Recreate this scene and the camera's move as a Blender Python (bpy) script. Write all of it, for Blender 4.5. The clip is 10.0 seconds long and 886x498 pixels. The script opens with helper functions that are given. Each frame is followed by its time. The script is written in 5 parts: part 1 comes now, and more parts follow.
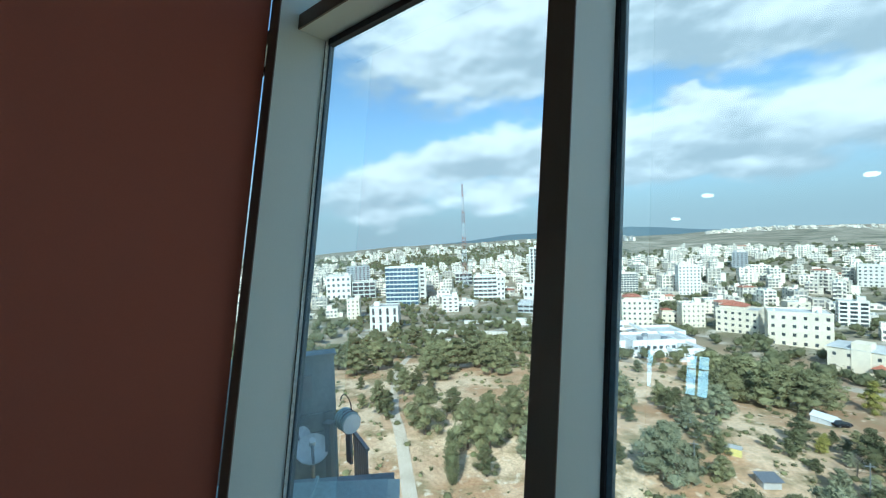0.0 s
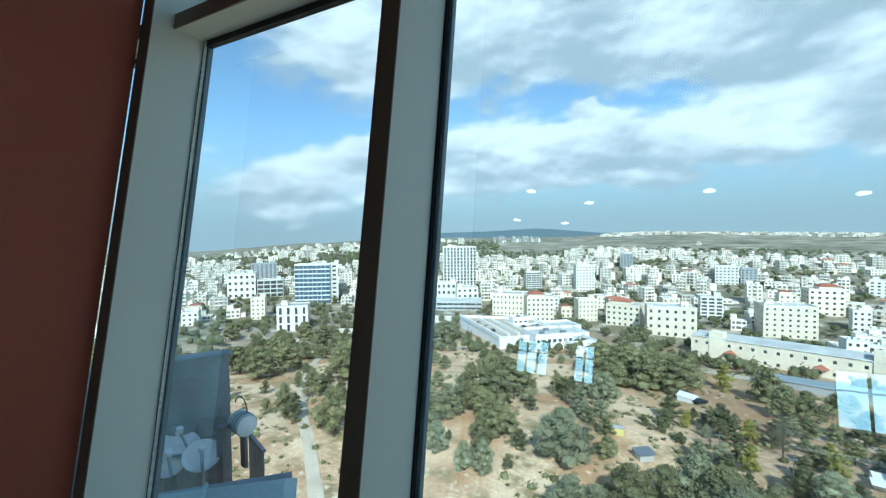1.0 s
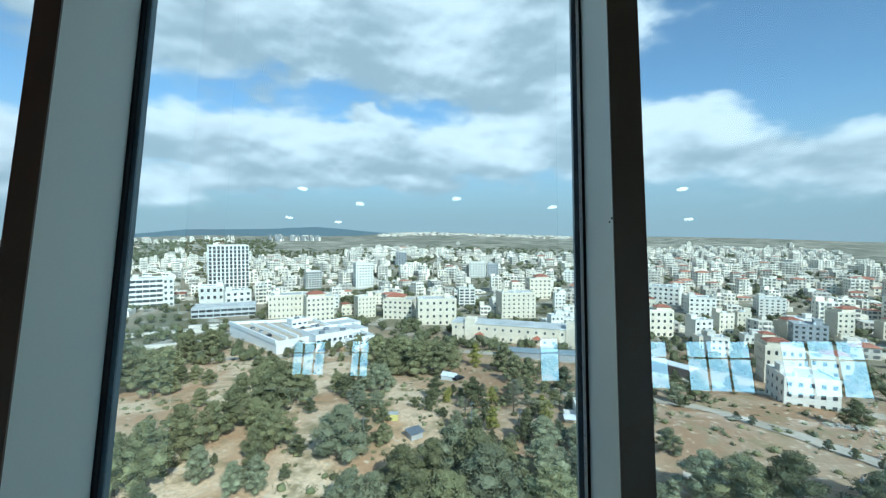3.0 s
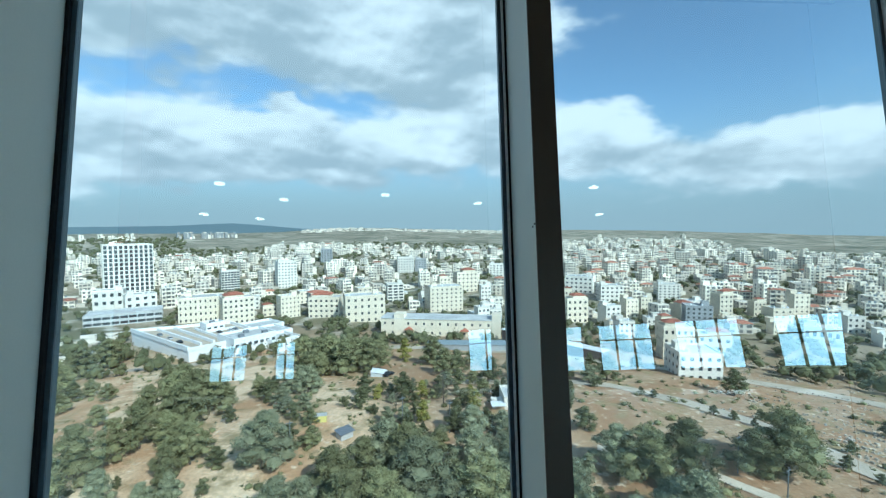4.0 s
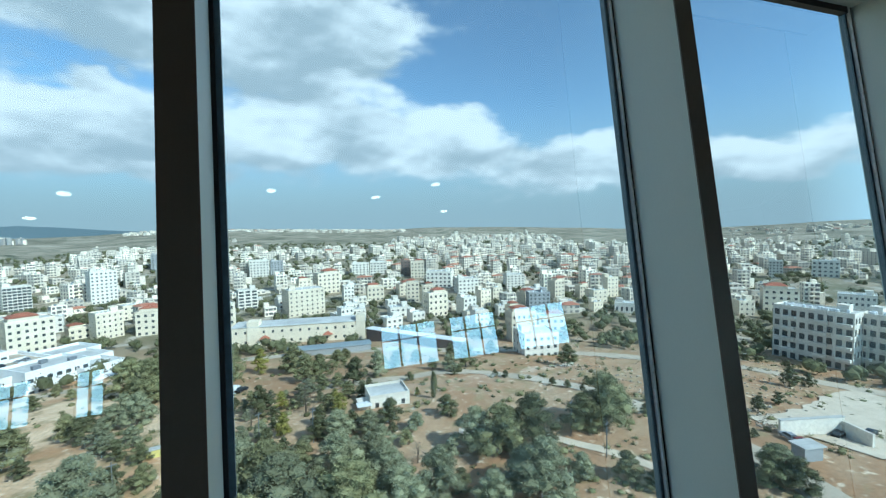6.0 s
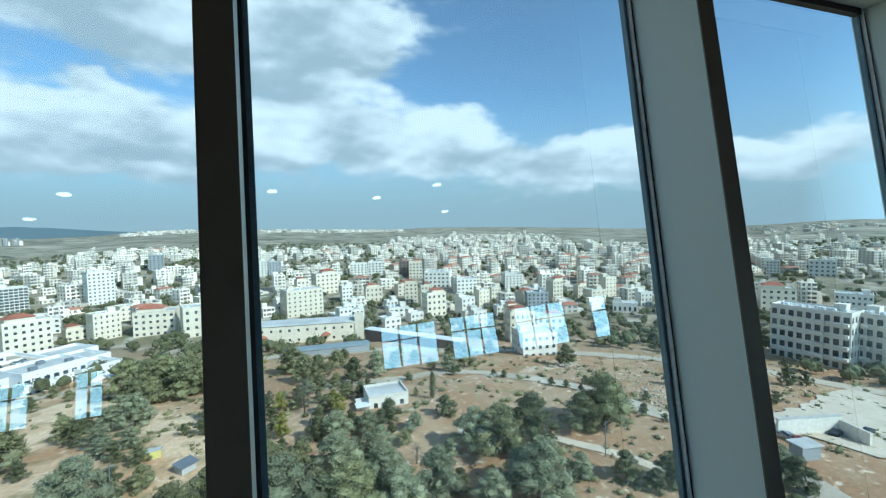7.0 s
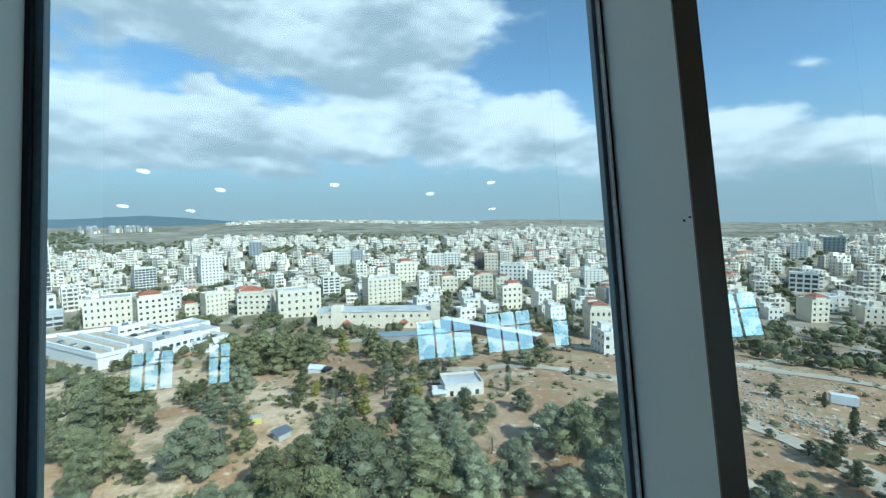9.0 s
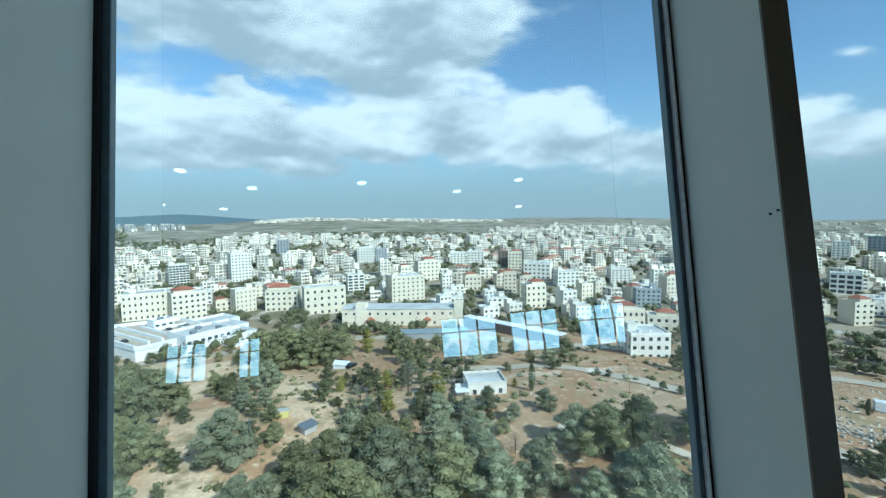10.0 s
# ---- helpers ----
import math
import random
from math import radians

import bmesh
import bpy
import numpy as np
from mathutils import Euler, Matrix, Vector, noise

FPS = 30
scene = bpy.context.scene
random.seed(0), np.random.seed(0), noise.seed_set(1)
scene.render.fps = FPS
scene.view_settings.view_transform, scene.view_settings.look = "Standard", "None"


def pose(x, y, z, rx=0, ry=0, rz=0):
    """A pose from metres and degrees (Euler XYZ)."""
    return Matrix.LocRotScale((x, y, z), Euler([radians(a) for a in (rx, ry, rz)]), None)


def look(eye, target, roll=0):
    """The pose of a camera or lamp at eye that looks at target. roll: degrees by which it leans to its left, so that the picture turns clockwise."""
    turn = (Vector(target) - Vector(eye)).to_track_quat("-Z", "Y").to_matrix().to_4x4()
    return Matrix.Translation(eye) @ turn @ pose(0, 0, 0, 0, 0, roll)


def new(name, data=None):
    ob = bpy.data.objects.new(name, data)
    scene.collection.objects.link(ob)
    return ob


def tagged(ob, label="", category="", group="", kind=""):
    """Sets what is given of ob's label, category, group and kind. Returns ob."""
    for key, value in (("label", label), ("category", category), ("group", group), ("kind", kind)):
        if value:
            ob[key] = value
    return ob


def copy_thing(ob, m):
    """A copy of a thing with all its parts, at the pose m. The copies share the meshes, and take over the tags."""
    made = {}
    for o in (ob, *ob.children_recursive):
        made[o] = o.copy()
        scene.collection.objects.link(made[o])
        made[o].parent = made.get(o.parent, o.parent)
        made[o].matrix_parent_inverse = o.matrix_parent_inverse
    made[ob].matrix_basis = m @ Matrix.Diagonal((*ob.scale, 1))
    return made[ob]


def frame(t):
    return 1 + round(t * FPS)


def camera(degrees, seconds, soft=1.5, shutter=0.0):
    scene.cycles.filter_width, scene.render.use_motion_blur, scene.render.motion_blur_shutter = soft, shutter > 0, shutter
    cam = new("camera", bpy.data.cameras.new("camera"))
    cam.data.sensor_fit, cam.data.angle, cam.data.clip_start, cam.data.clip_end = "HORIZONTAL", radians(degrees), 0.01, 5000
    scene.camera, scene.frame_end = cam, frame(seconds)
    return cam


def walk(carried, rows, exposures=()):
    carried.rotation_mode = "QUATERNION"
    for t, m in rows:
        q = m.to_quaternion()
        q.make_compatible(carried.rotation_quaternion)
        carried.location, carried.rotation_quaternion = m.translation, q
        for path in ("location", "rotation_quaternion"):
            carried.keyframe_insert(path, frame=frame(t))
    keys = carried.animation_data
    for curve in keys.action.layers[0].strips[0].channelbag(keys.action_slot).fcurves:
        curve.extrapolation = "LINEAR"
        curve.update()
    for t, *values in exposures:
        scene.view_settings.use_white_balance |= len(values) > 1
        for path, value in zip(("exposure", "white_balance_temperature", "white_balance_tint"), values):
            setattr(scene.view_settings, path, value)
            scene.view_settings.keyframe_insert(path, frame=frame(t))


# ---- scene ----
# camera and its path
cam = camera(93.3, 10.0, 1.2)
walk(cam, [
    (0.0, pose(0.000, 0.000, 1.550, 88.69, 1.95, 20.28)),
    (0.5, pose(0.099, -0.064, 1.550, 88.41, 1.45, 15.82)),
    (1.0, pose(0.301, -0.198, 1.549, 88.16, 0.66, 8.69)),
    (1.5, pose(0.436, -0.248, 1.542, 88.05, -0.08, 0.00)),
    (2.0, pose(0.465, -0.280, 1.557, 88.07, -0.56, -8.48)),
    (2.5, pose(0.560, -0.301, 1.535, 88.08, -0.58, -15.47)),
    (4.0, pose(0.415, -0.453, 1.569, 87.29, 0.20, -30.57)),
    (4.5, pose(0.525, -0.471, 1.545, 86.88, 0.39, -37.39)),
    (5.0, pose(0.798, -0.479, 1.513, 86.62, 0.63, -44.04)),
    (5.5, pose(0.996, -0.515, 1.518, 86.84, 0.94, -48.70)),
    (7.0, pose(0.941, -0.433, 1.535, 86.89, 1.20, -49.53)),
    (7.5, pose(0.775, -0.364, 1.523, 86.49, 0.99, -47.52)),
    (8.0, pose(0.505, -0.173, 1.535, 86.12, 0.71, -44.91)),
    (8.5, pose(0.280, -0.017, 1.562, 85.99, 0.65, -41.96)),
    (9.0, pose(0.158, 0.042, 1.586, 85.93, 0.73, -39.24)),
    (9.5, pose(0.114, 0.105, 1.579, 85.88, 0.75, -37.12)),
    (10.0, pose(0.108, 0.132, 1.577, 85.72, 0.78, -36.07)),
], exposures=[(0.0, 0.58, 5300, -2), (1.0, 0.54, 5300, -2), (2.2, 0.38, 5250, -2), (10.0, 0.38, 5250, -2)])

# ---- light: sun behind the tower, sky with broken cumulus ----
SUN_AZ, SUN_EL = 173.0, 38.0
sun = new("sun", bpy.data.lights.new("sun", "SUN"))
sun.data.energy, sun.data.angle, sun.data.color = 4.1, radians(0.6), (1.0, 0.95, 0.86)
sun.matrix_basis = look((0, 0, 300), (-300 * math.sin(radians(SUN_AZ)), -300 * math.cos(radians(SUN_AZ)), 300 - 300 * math.tan(radians(SUN_EL))))

world = bpy.data.worlds.new("sky")
scene.world = world
world.use_nodes = True
WN, WL = world.node_tree.nodes, world.node_tree.links
WN.clear()


def wnode(kind, *inputs, operation="", interpolation_type="", data_type=""):
    n = WN.new(kind)
    if operation:
        n.operation = operation
    if interpolation_type:
        n.interpolation_type = interpolation_type
    if data_type:
        n.data_type = data_type
    for i, v in enumerate(inputs):
        if v is None:
            continue
        if isinstance(v, bpy.types.NodeSocket):
            WL.new(v, n.inputs[i])
        else:
            n.inputs[i].default_value = v
    return n.outputs[0]


def wmath(op, *inputs):
    return wnode("ShaderNodeMath", *inputs, operation=op)


def wvec(op, *inputs):
    n = WN.new("ShaderNodeVectorMath")
    n.operation = op
    for i, v in enumerate(inputs):
        if isinstance(v, bpy.types.NodeSocket):
            WL.new(v, n.inputs[i])
        else:
            n.inputs[i].default_value = v
    return n.outputs["Value"] if op == "LENGTH" else n.outputs[0]


way = WN.new("ShaderNodeTexCoord").outputs["Generated"]
xyz = WN.new("ShaderNodeSeparateXYZ")
WL.new(way, xyz.inputs[0])
azimuth = wmath("MULTIPLY", wmath("ARCTAN2", xyz.outputs[0], xyz.outputs[1]), 57.2958)
height = wmath("MULTIPLY", wmath("ARCSINE", xyz.outputs[2]), 57.2958)
plain = wnode("ShaderNodeCombineXYZ", azimuth, height, 0.0)
# ragged edges: the place in the sky is stirred by two sizes of noise
stretch = wvec("MULTIPLY", plain, (0.10, 0.19, 1.0))
stir_node = wnode("ShaderNodeTexNoise", stretch, None, 1.0, 3.6, 0.54).node
stir_colour = stir_node.outputs["Color"]
bent = wvec("ADD", plain, wvec("MULTIPLY", wvec("SUBTRACT", stir_colour, (0.5, 0.5, 0.5)), (12.0, 6.5, 0.0)))
body = lit = None


def cloud(az, el, half_wide, half_high, weight):
    """One cumulus bank: centre and half sizes in degrees."""
    global body, lit
    away = wvec("MULTIPLY", wvec("SUBTRACT", bent, (az, el, 0.0)), (1 / half_wide, 1 / half_high, 0.0))
    near = wmath("MULTIPLY", wnode("ShaderNodeMapRange", wvec("LENGTH", away), 0.0, 1.5, 1.0, 0.0), weight)
    part_y = WN.new("ShaderNodeSeparateXYZ")
    WL.new(away, part_y.inputs[0])
    up = wmath("MULTIPLY", near, part_y.outputs[1])
    body = near if body is None else wmath("ADD", body, near)
    lit = up if lit is None else wmath("ADD", lit, up)


cloud(10.2, 27.0, 25.3, 5.9, 1.30)
cloud(27.9, 20.3, 11.0, 4.2, 1.00)
cloud(0.5, 11.3, 13.2, 3.9, 1.25)
cloud(10.3, 16.0, 3.3, 0.9, 0.70)
cloud(25.7, 12.0, 13.1, 3.2, 1.00)
cloud(-1.9, 6.1, 6.6, 1.4, 0.70)
cloud(14.6, 6.6, 7.1, 1.3, 0.70)
cloud(52.5, 11.3, 5.6, 3.0, 0.90)
cloud(71.0, 9.0, 8.1, 2.4, 1.20)
cloud(90.9, 7.0, 5.2, 2.0, 1.00)
cloud(32.4, 23.2, 12.4, 3.3, 1.35)
cloud(48.0, 11.8, 9.0, 3.4, 0.95)
cloud(37.0, 15.2, 8.0, 3.0, 0.95)
cloud(84.8, 6.8, 5.3, 2.1, 1.00)
cloud(-20.0, 26.1, 13.9, 6.7, 1.00)
cloud(-15.6, 11.3, 9.1, 2.7, 1.10)
cloud(-28.8, 6.3, 6.8, 3.4, 0.60)
cloud(-11.2, 4.9, 7.5, 1.9, 0.60)
cloud(9.8, 11.3, 6.3, 2.7, 1.20)
cloud(13.0, 15.2, 3.5, 1.5, 0.70)
cloud(79.0, 15.3, 2.0, 1.0, 0.50)
cloud(35.0, 9.3, 32.0, 3.6, 0.62)
cloud(72.0, 6.8, 26.0, 3.0, 0.60)
cloud(0.0, 9.0, 26.0, 3.6, 0.55)
cloud(12.0, 27.0, 30.0, 8.5, 0.75)
cloud(-12.0, 20.0, 22.0, 4.0, 0.40)
cloud(-30.0, 6.5, 18.0, 4.0, 0.45)
fine = wnode("ShaderNodeTexNoise", stretch, None, 2.2, 3.4, 0.5)
grain = wmath("MULTIPLY", wmath("SUBTRACT", fine, 0.5), 0.9)
cover = wnode("ShaderNodeMapRange", wmath("ADD", body, grain), 0.16, 0.70, 0.0, 1.0, interpolation_type="SMOOTHSTEP")
# relief: brighter where the bank thins towards the top, greyer underneath
shifted = wnode("ShaderNodeTexNoise", wvec("ADD", stretch, (0.03, -0.16, 0.0)), None, 2.2, 3.4, 0.5)
relief = wmath("SUBTRACT", fine, shifted)
lumps = wmath("MULTIPLY", wmath("SUBTRACT", wnode("ShaderNodeTexNoise", stretch, None, 0.75, 2.0, 0.5), 0.46), 1.9)
tops = wmath("ADD", wmath("ADD", wmath("MULTIPLY", wmath("DIVIDE", lit, wmath("ADD", body, 0.25)), 0.7), lumps), wmath("MULTIPLY", relief, 0.9))
shine = wnode("ShaderNodeMapRange", tops, -0.45, 0.48, 0.0, 1.0, interpolation_type="SMOOTHSTEP")
cloud_mix = WN.new("ShaderNodeMix")
cloud_mix.data_type = "RGBA"
WL.new(shine, cloud_mix.inputs[0])
cloud_mix.inputs[6].default_value, cloud_mix.inputs[7].default_value = (0.42, 0.48, 0.515, 1), (0.84, 0.86, 0.86, 1)
sky = WN.new("ShaderNodeTexSky")
sky.sky_type, sky.sun_disc = "NISHITA", False
sky.sun_elevation, sky.sun_rotation = radians(SUN_EL), radians(SUN_AZ)
sky.altitude, sky.dust_density, sky.air_density = 800, 0.6, 1.0
# thin haze towards the horizon
thick = wnode("ShaderNodeMapRange", height, 1.0, 17.0, 0.96, 0.12, interpolation_type="SMOOTHSTEP")
haze = WN.new("ShaderNodeMix")
haze.data_type = "RGBA"
WL.new(thick, haze.inputs[0])
dim = WN.new("ShaderNodeMix")
dim.data_type, dim.blend_type = "RGBA", "MULTIPLY"
dim.inputs[0].default_value = 1.0
WL.new(sky.outputs[0], dim.inputs[6])
SKY = 0.10
dim.inputs[7].default_value = (SKY * 1.35, SKY * 1.45, SKY * 1.40, 1)
WL.new(dim.outputs[2], haze.inputs[6])
# the sky is brighter on the sun's side
toward = wnode("ShaderNodeMapRange", xyz.outputs[1], 0.0, -0.9, 0.0, 1.0)
air = WN.new("ShaderNodeMix")
air.data_type = "RGBA"
WL.new(toward, air.inputs[0])
air.inputs[6].default_value, air.inputs[7].default_value = (0.335, 0.415, 0.455, 1), (1.9, 2.8, 3.3, 1)
WL.new(air.outputs[2], haze.inputs[7])
veil = WN.new("ShaderNodeMix")
veil.data_type = "RGBA"
WL.new(cover, veil.inputs[0])
WL.new(haze.outputs[2], veil.inputs[6])
WL.new(cloud_mix.outputs[2], veil.inputs[7])
background = WN.new("ShaderNodeBackground")
WL.new(veil.outputs[2], background.inputs[0])
background.inputs[1].default_value = 1.0
out = WN.new("ShaderNodeOutputWorld")
WL.new(background.outputs[0], out.inputs[0])

# ---- materials ----
def material(name, colour, other=None, rough=0.7, scale=1.0, fine=9.0, bump=0.15, metal=0.0, vary=0.0, island=0.0, spec=0.4, speckle=0.17):
    """A surface with broad patches from colour to other, fine grain, relief, and a shift from piece to piece."""
    m = bpy.data.materials.new(name)
    m.use_nodes = True
    n, k = m.node_tree.nodes, m.node_tree.links
    b = n["Principled BSDF"]
    b.inputs["Metallic"].default_value, b.inputs["Specular IOR Level"].default_value = metal, spec
    at = n.new("ShaderNodeTexCoord").outputs["Object"]
    broad, grain = n.new("ShaderNodeTexNoise"), n.new("ShaderNodeTexNoise")
    for tex, size in ((broad, scale), (grain, scale * fine)):
        k.new(at, tex.inputs["Vector"])
        tex.inputs["Scale"].default_value, tex.inputs["Detail"].default_value = size, 5
    ramp = n.new("ShaderNodeMapRange")
    k.new(broad.outputs["Fac"], ramp.inputs[0])
    ramp.inputs[1].default_value, ramp.inputs[2].default_value = 0.35, 0.65
    mix = n.new("ShaderNodeMix")
    mix.data_type = "RGBA"
    k.new(ramp.outputs[0], mix.inputs[0])
    mix.inputs[6].default_value = (*colour, 1)
    mix.inputs[7].default_value = (*(other or [c * 0.8 for c in colour]), 1)
    shade = n.new("ShaderNodeHueSaturation")
    k.new(mix.outputs[2], shade.inputs["Color"])
    value = n.new("ShaderNodeMapRange")
    k.new(grain.outputs["Fac"], value.inputs[0])
    value.inputs[1].default_value, value.inputs[2].default_value = 0.25, 0.75
    value.inputs[3].default_value, value.inputs[4].default_value = 1 - speckle, 1 + speckle
    last = value.outputs[0]
    for amount, socket in ((vary, n.new("ShaderNodeObjectInfo").outputs["Random"]), (island, n.new("ShaderNodeNewGeometry").outputs["Random Per Island"])):
        if amount:
            shift = n.new("ShaderNodeMapRange")
            k.new(socket, shift.inputs[0])
            shift.inputs[3].default_value, shift.inputs[4].default_value = 1 - amount, 1 + amount
            times = n.new("ShaderNodeMath")
            times.operation = "MULTIPLY"
            k.new(last, times.inputs[0])
            k.new(shift.outputs[0], times.inputs[1])
            last = times.outputs[0]
    k.new(last, shade.inputs["Value"])
    k.new(shade.outputs[0], b.inputs["Base Color"])
    r = n.new("ShaderNodeMapRange")
    k.new(grain.outputs["Fac"], r.inputs[0])
    r.inputs[3].default_value, r.inputs[4].default_value = max(0.02, rough - 0.1), min(1, rough + 0.1)
    k.new(r.outputs[0], b.inputs["Roughness"])
    if bump:
        bm_ = n.new("ShaderNodeBump")
        bm_.inputs["Strength"].default_value, bm_.inputs["Distance"].default_value = bump, 0.02
        k.new(grain.outputs["Fac"], bm_.inputs["Height"])
        k.new(bm_.outputs[0], b.inputs["Normal"])
    return m


def pane_material(name, tint, gloss):
    """Clear glazing: light passes with a faint tint, and the room shows in it by Fresnel's law."""
    m = bpy.data.materials.new(name)
    m.use_nodes = True
    n, k = m.node_tree.nodes, m.node_tree.links
    n.remove(n["Principled BSDF"])
    clear, mirror, mix, fres, times = (n.new("ShaderNodeBsdfTransparent"), n.new("ShaderNodeBsdfGlossy"), n.new("ShaderNodeMixShader"),
                                       n.new("ShaderNodeFresnel"), n.new("ShaderNodeMath"))
    clear.inputs[0].default_value = (*tint, 1)
    mirror.inputs["Roughness"].default_value = 0.0
    mirror.inputs["Color"].default_value = (0.85, 0.97, 1.0, 1)
    fres.inputs[0].default_value = 1.5
    times.operation, times.use_clamp = "MULTIPLY", True
    k.new(fres.outputs[0], times.inputs[0])
    times.inputs[1].default_value = gloss
    limit = n.new("ShaderNodeMath")
    limit.operation = "MINIMUM"
    k.new(times.outputs[0], limit.inputs[0])
    limit.inputs[1].default_value = 0.20
    k.new(limit.outputs[0], mix.inputs[0])
    k.new(clear.outputs[0], mix.inputs[1])
    k.new(mirror.outputs[0], mix.inputs[2])
    k.new(mix.outputs[0], n["Material Output"].inputs[0])
    return m


def glow_material(name, colour, strength):
    m = bpy.data.materials.new(name)
    m.use_nodes = True
    b = m.node_tree.nodes["Principled BSDF"]
    b.inputs["Emission Color"].default_value, b.inputs["Emission Strength"].default_value = (*colour, 1), strength
    return m


ALU = material("painted_aluminium", (0.68, 0.73, 0.68), (0.66, 0.71, 0.66), 0.45, 0.8, 200, 0.01, speckle=0.02)
BRONZE = material("bronze_anodised_cap", (0.150, 0.122, 0.092), (0.135, 0.11, 0.083), 0.45, 1.2, 200, 0.01, 0.2, speckle=0.04)
RUBBER = material("black_gasket", (0.012, 0.013, 0.016), None, 0.6, 3, 20, 0.05)
BEAD = material("pale_glazing_bead", (0.90, 0.91, 0.88), None, 0.3, 3, 20, 0.02)
SPACER = material("blue_grey_spacer", (0.11, 0.16, 0.20), None, 0.45, 3, 20, 0.02)
GLASS = pane_material("window_glass", (0.90, 0.965, 0.97), 3.8)
CLEAR = pane_material("outer_glass", (1.0, 1.0, 1.0), 0.0)
RED_WALL = material("oxblood_wall_paint", (0.36, 0.095, 0.054), (0.335, 0.088, 0.050), 0.62, 0.7, 200, 0.03, speckle=0.04)
PLASTER = material("white_plaster", (0.62, 0.60, 0.56), (0.57, 0.55, 0.51), 0.8, 0.6, 40, 0.05)
CARPET = material("pale_floor_stone", (0.52, 0.49, 0.44), (0.45, 0.42, 0.38), 0.45, 0.6, 30, 0.05)
LAMP = glow_material("lamp_disc", (1.0, 0.86, 0.66), 4.8)
CREAM = material("cream_limestone", (0.76, 0.66, 0.49), (0.68, 0.58, 0.43), 0.85, 0.15, 14, 0.3, vary=0.12)
WHITE = material("white_limestone", (0.76, 0.70, 0.59), (0.67, 0.61, 0.51), 0.85, 0.15, 14, 0.3, vary=0.12)
GREY = material("grey_render", (0.34, 0.34, 0.33), (0.28, 0.28, 0.27), 0.85, 0.15, 14, 0.3, vary=0.12)
BROWN = material("brown_cladding", (0.20, 0.15, 0.12), (0.16, 0.12, 0.10), 0.7, 0.2, 14, 0.2)
TOWER_GLASS = material("blue_curtain_glass", (0.05, 0.13, 0.20), (0.04, 0.10, 0.16), 0.12, 0.3, 5, 0.0, 0.2, spec=0.8)
PANE = material("dark_window_pane", (0.045, 0.055, 0.06), (0.08, 0.09, 0.09), 0.12, 0.6, 4, 0.0, vary=0.35, spec=0.6)
ROOF = material("pale_roof_screed", (0.55, 0.54, 0.50), (0.42, 0.41, 0.38), 0.9, 0.12, 12, 0.3, vary=0.15)
TILE = material("red_roof_tile", (0.36, 0.13, 0.075), (0.28, 0.10, 0.06), 0.85, 0.3, 12, 0.4, vary=0.15)
TANK = material("white_tank_plastic", (0.75, 0.75, 0.73), (0.66, 0.66, 0.64), 0.5, 0.8, 8, 0.05)
FAR_WALL = material("far_house_stone", (0.80, 0.71, 0.56), (0.62, 0.55, 0.44), 0.85, 0.02, 40, 0.0, island=0.30)
FAR_PANE = material("far_house_opening", (0.10, 0.10, 0.10), (0.20, 0.19, 0.17), 0.3, 0.02, 40, 0.0, island=0.3)
FAR_TILE = material("far_roof_tile", (0.42, 0.185, 0.11), (0.34, 0.145, 0.09), 0.85, 0.02, 40, 0.0, island=0.2)
ASPHALT = material("worn_asphalt", (0.46, 0.385, 0.285), (0.54, 0.455, 0.345), 0.95, 0.2, 14, 0.2, spec=0.1)
DUST = material("dusty_track", (0.66, 0.55, 0.41), (0.56, 0.46, 0.33), 0.95, 0.25, 10, 0.3)
CONCRETE = material("pale_concrete", (0.52, 0.50, 0.46), (0.42, 0.41, 0.38), 0.9, 0.4, 12, 0.2)
NEEDLES = material("pine_needles", (0.180, 0.176, 0.082), (0.230, 0.214, 0.104), 0.7, 0.3, 6, 0.0, vary=0.28, island=0.22, spec=0.15)
BLUE_NEEDLES = material("grey_green_needles", (0.205, 0.210, 0.120), (0.255, 0.248, 0.145), 0.7, 0.3, 6, 0.0, vary=0.25, island=0.20, spec=0.15)
DARK_NEEDLES = material("dark_green_foliage", (0.105, 0.108, 0.052), (0.140, 0.136, 0.064), 0.7, 0.3, 6, 0.0, vary=0.25, island=0.25, spec=0.15)
YELLOW_LEAVES = material("yellowing_leaves", (0.34, 0.30, 0.07), (0.22, 0.21, 0.06), 0.7, 0.3, 6, 0.0, vary=0.25, island=0.25, spec=0.15)
GREY_TWIGS = material("bare_grey_twigs", (0.15, 0.14, 0.125), (0.11, 0.10, 0.09), 0.9, 0.3, 6, 0.0, island=0.3)
BARK = material("pine_bark", (0.10, 0.075, 0.055), (0.07, 0.05, 0.04), 0.95, 2, 8, 0.4)
SHRUBS = material("dry_shrubs", (0.14, 0.145, 0.065), (0.21, 0.19, 0.09), 0.85, 0.05, 20, 0.0, island=0.5, spec=0.1)
STEEL = material("galvanised_steel", (0.30, 0.31, 0.32), (0.24, 0.25, 0.26), 0.5, 2, 10, 0.05, 0.6)
BLUE_METAL = material("blue_grey_sheet_metal", (0.42, 0.52, 0.50), (0.37, 0.46, 0.45), 0.45, 0.5, 20, 0.03, 0.2)
SLATE = material("dark_stone_cladding", (0.18, 0.22, 0.23), (0.30, 0.34, 0.35), 0.7, 1.5, 8, 0.3)
YELLOW = material("yellow_paint", (0.72, 0.64, 0.22), (0.62, 0.55, 0.18), 0.6, 1, 8, 0.1)
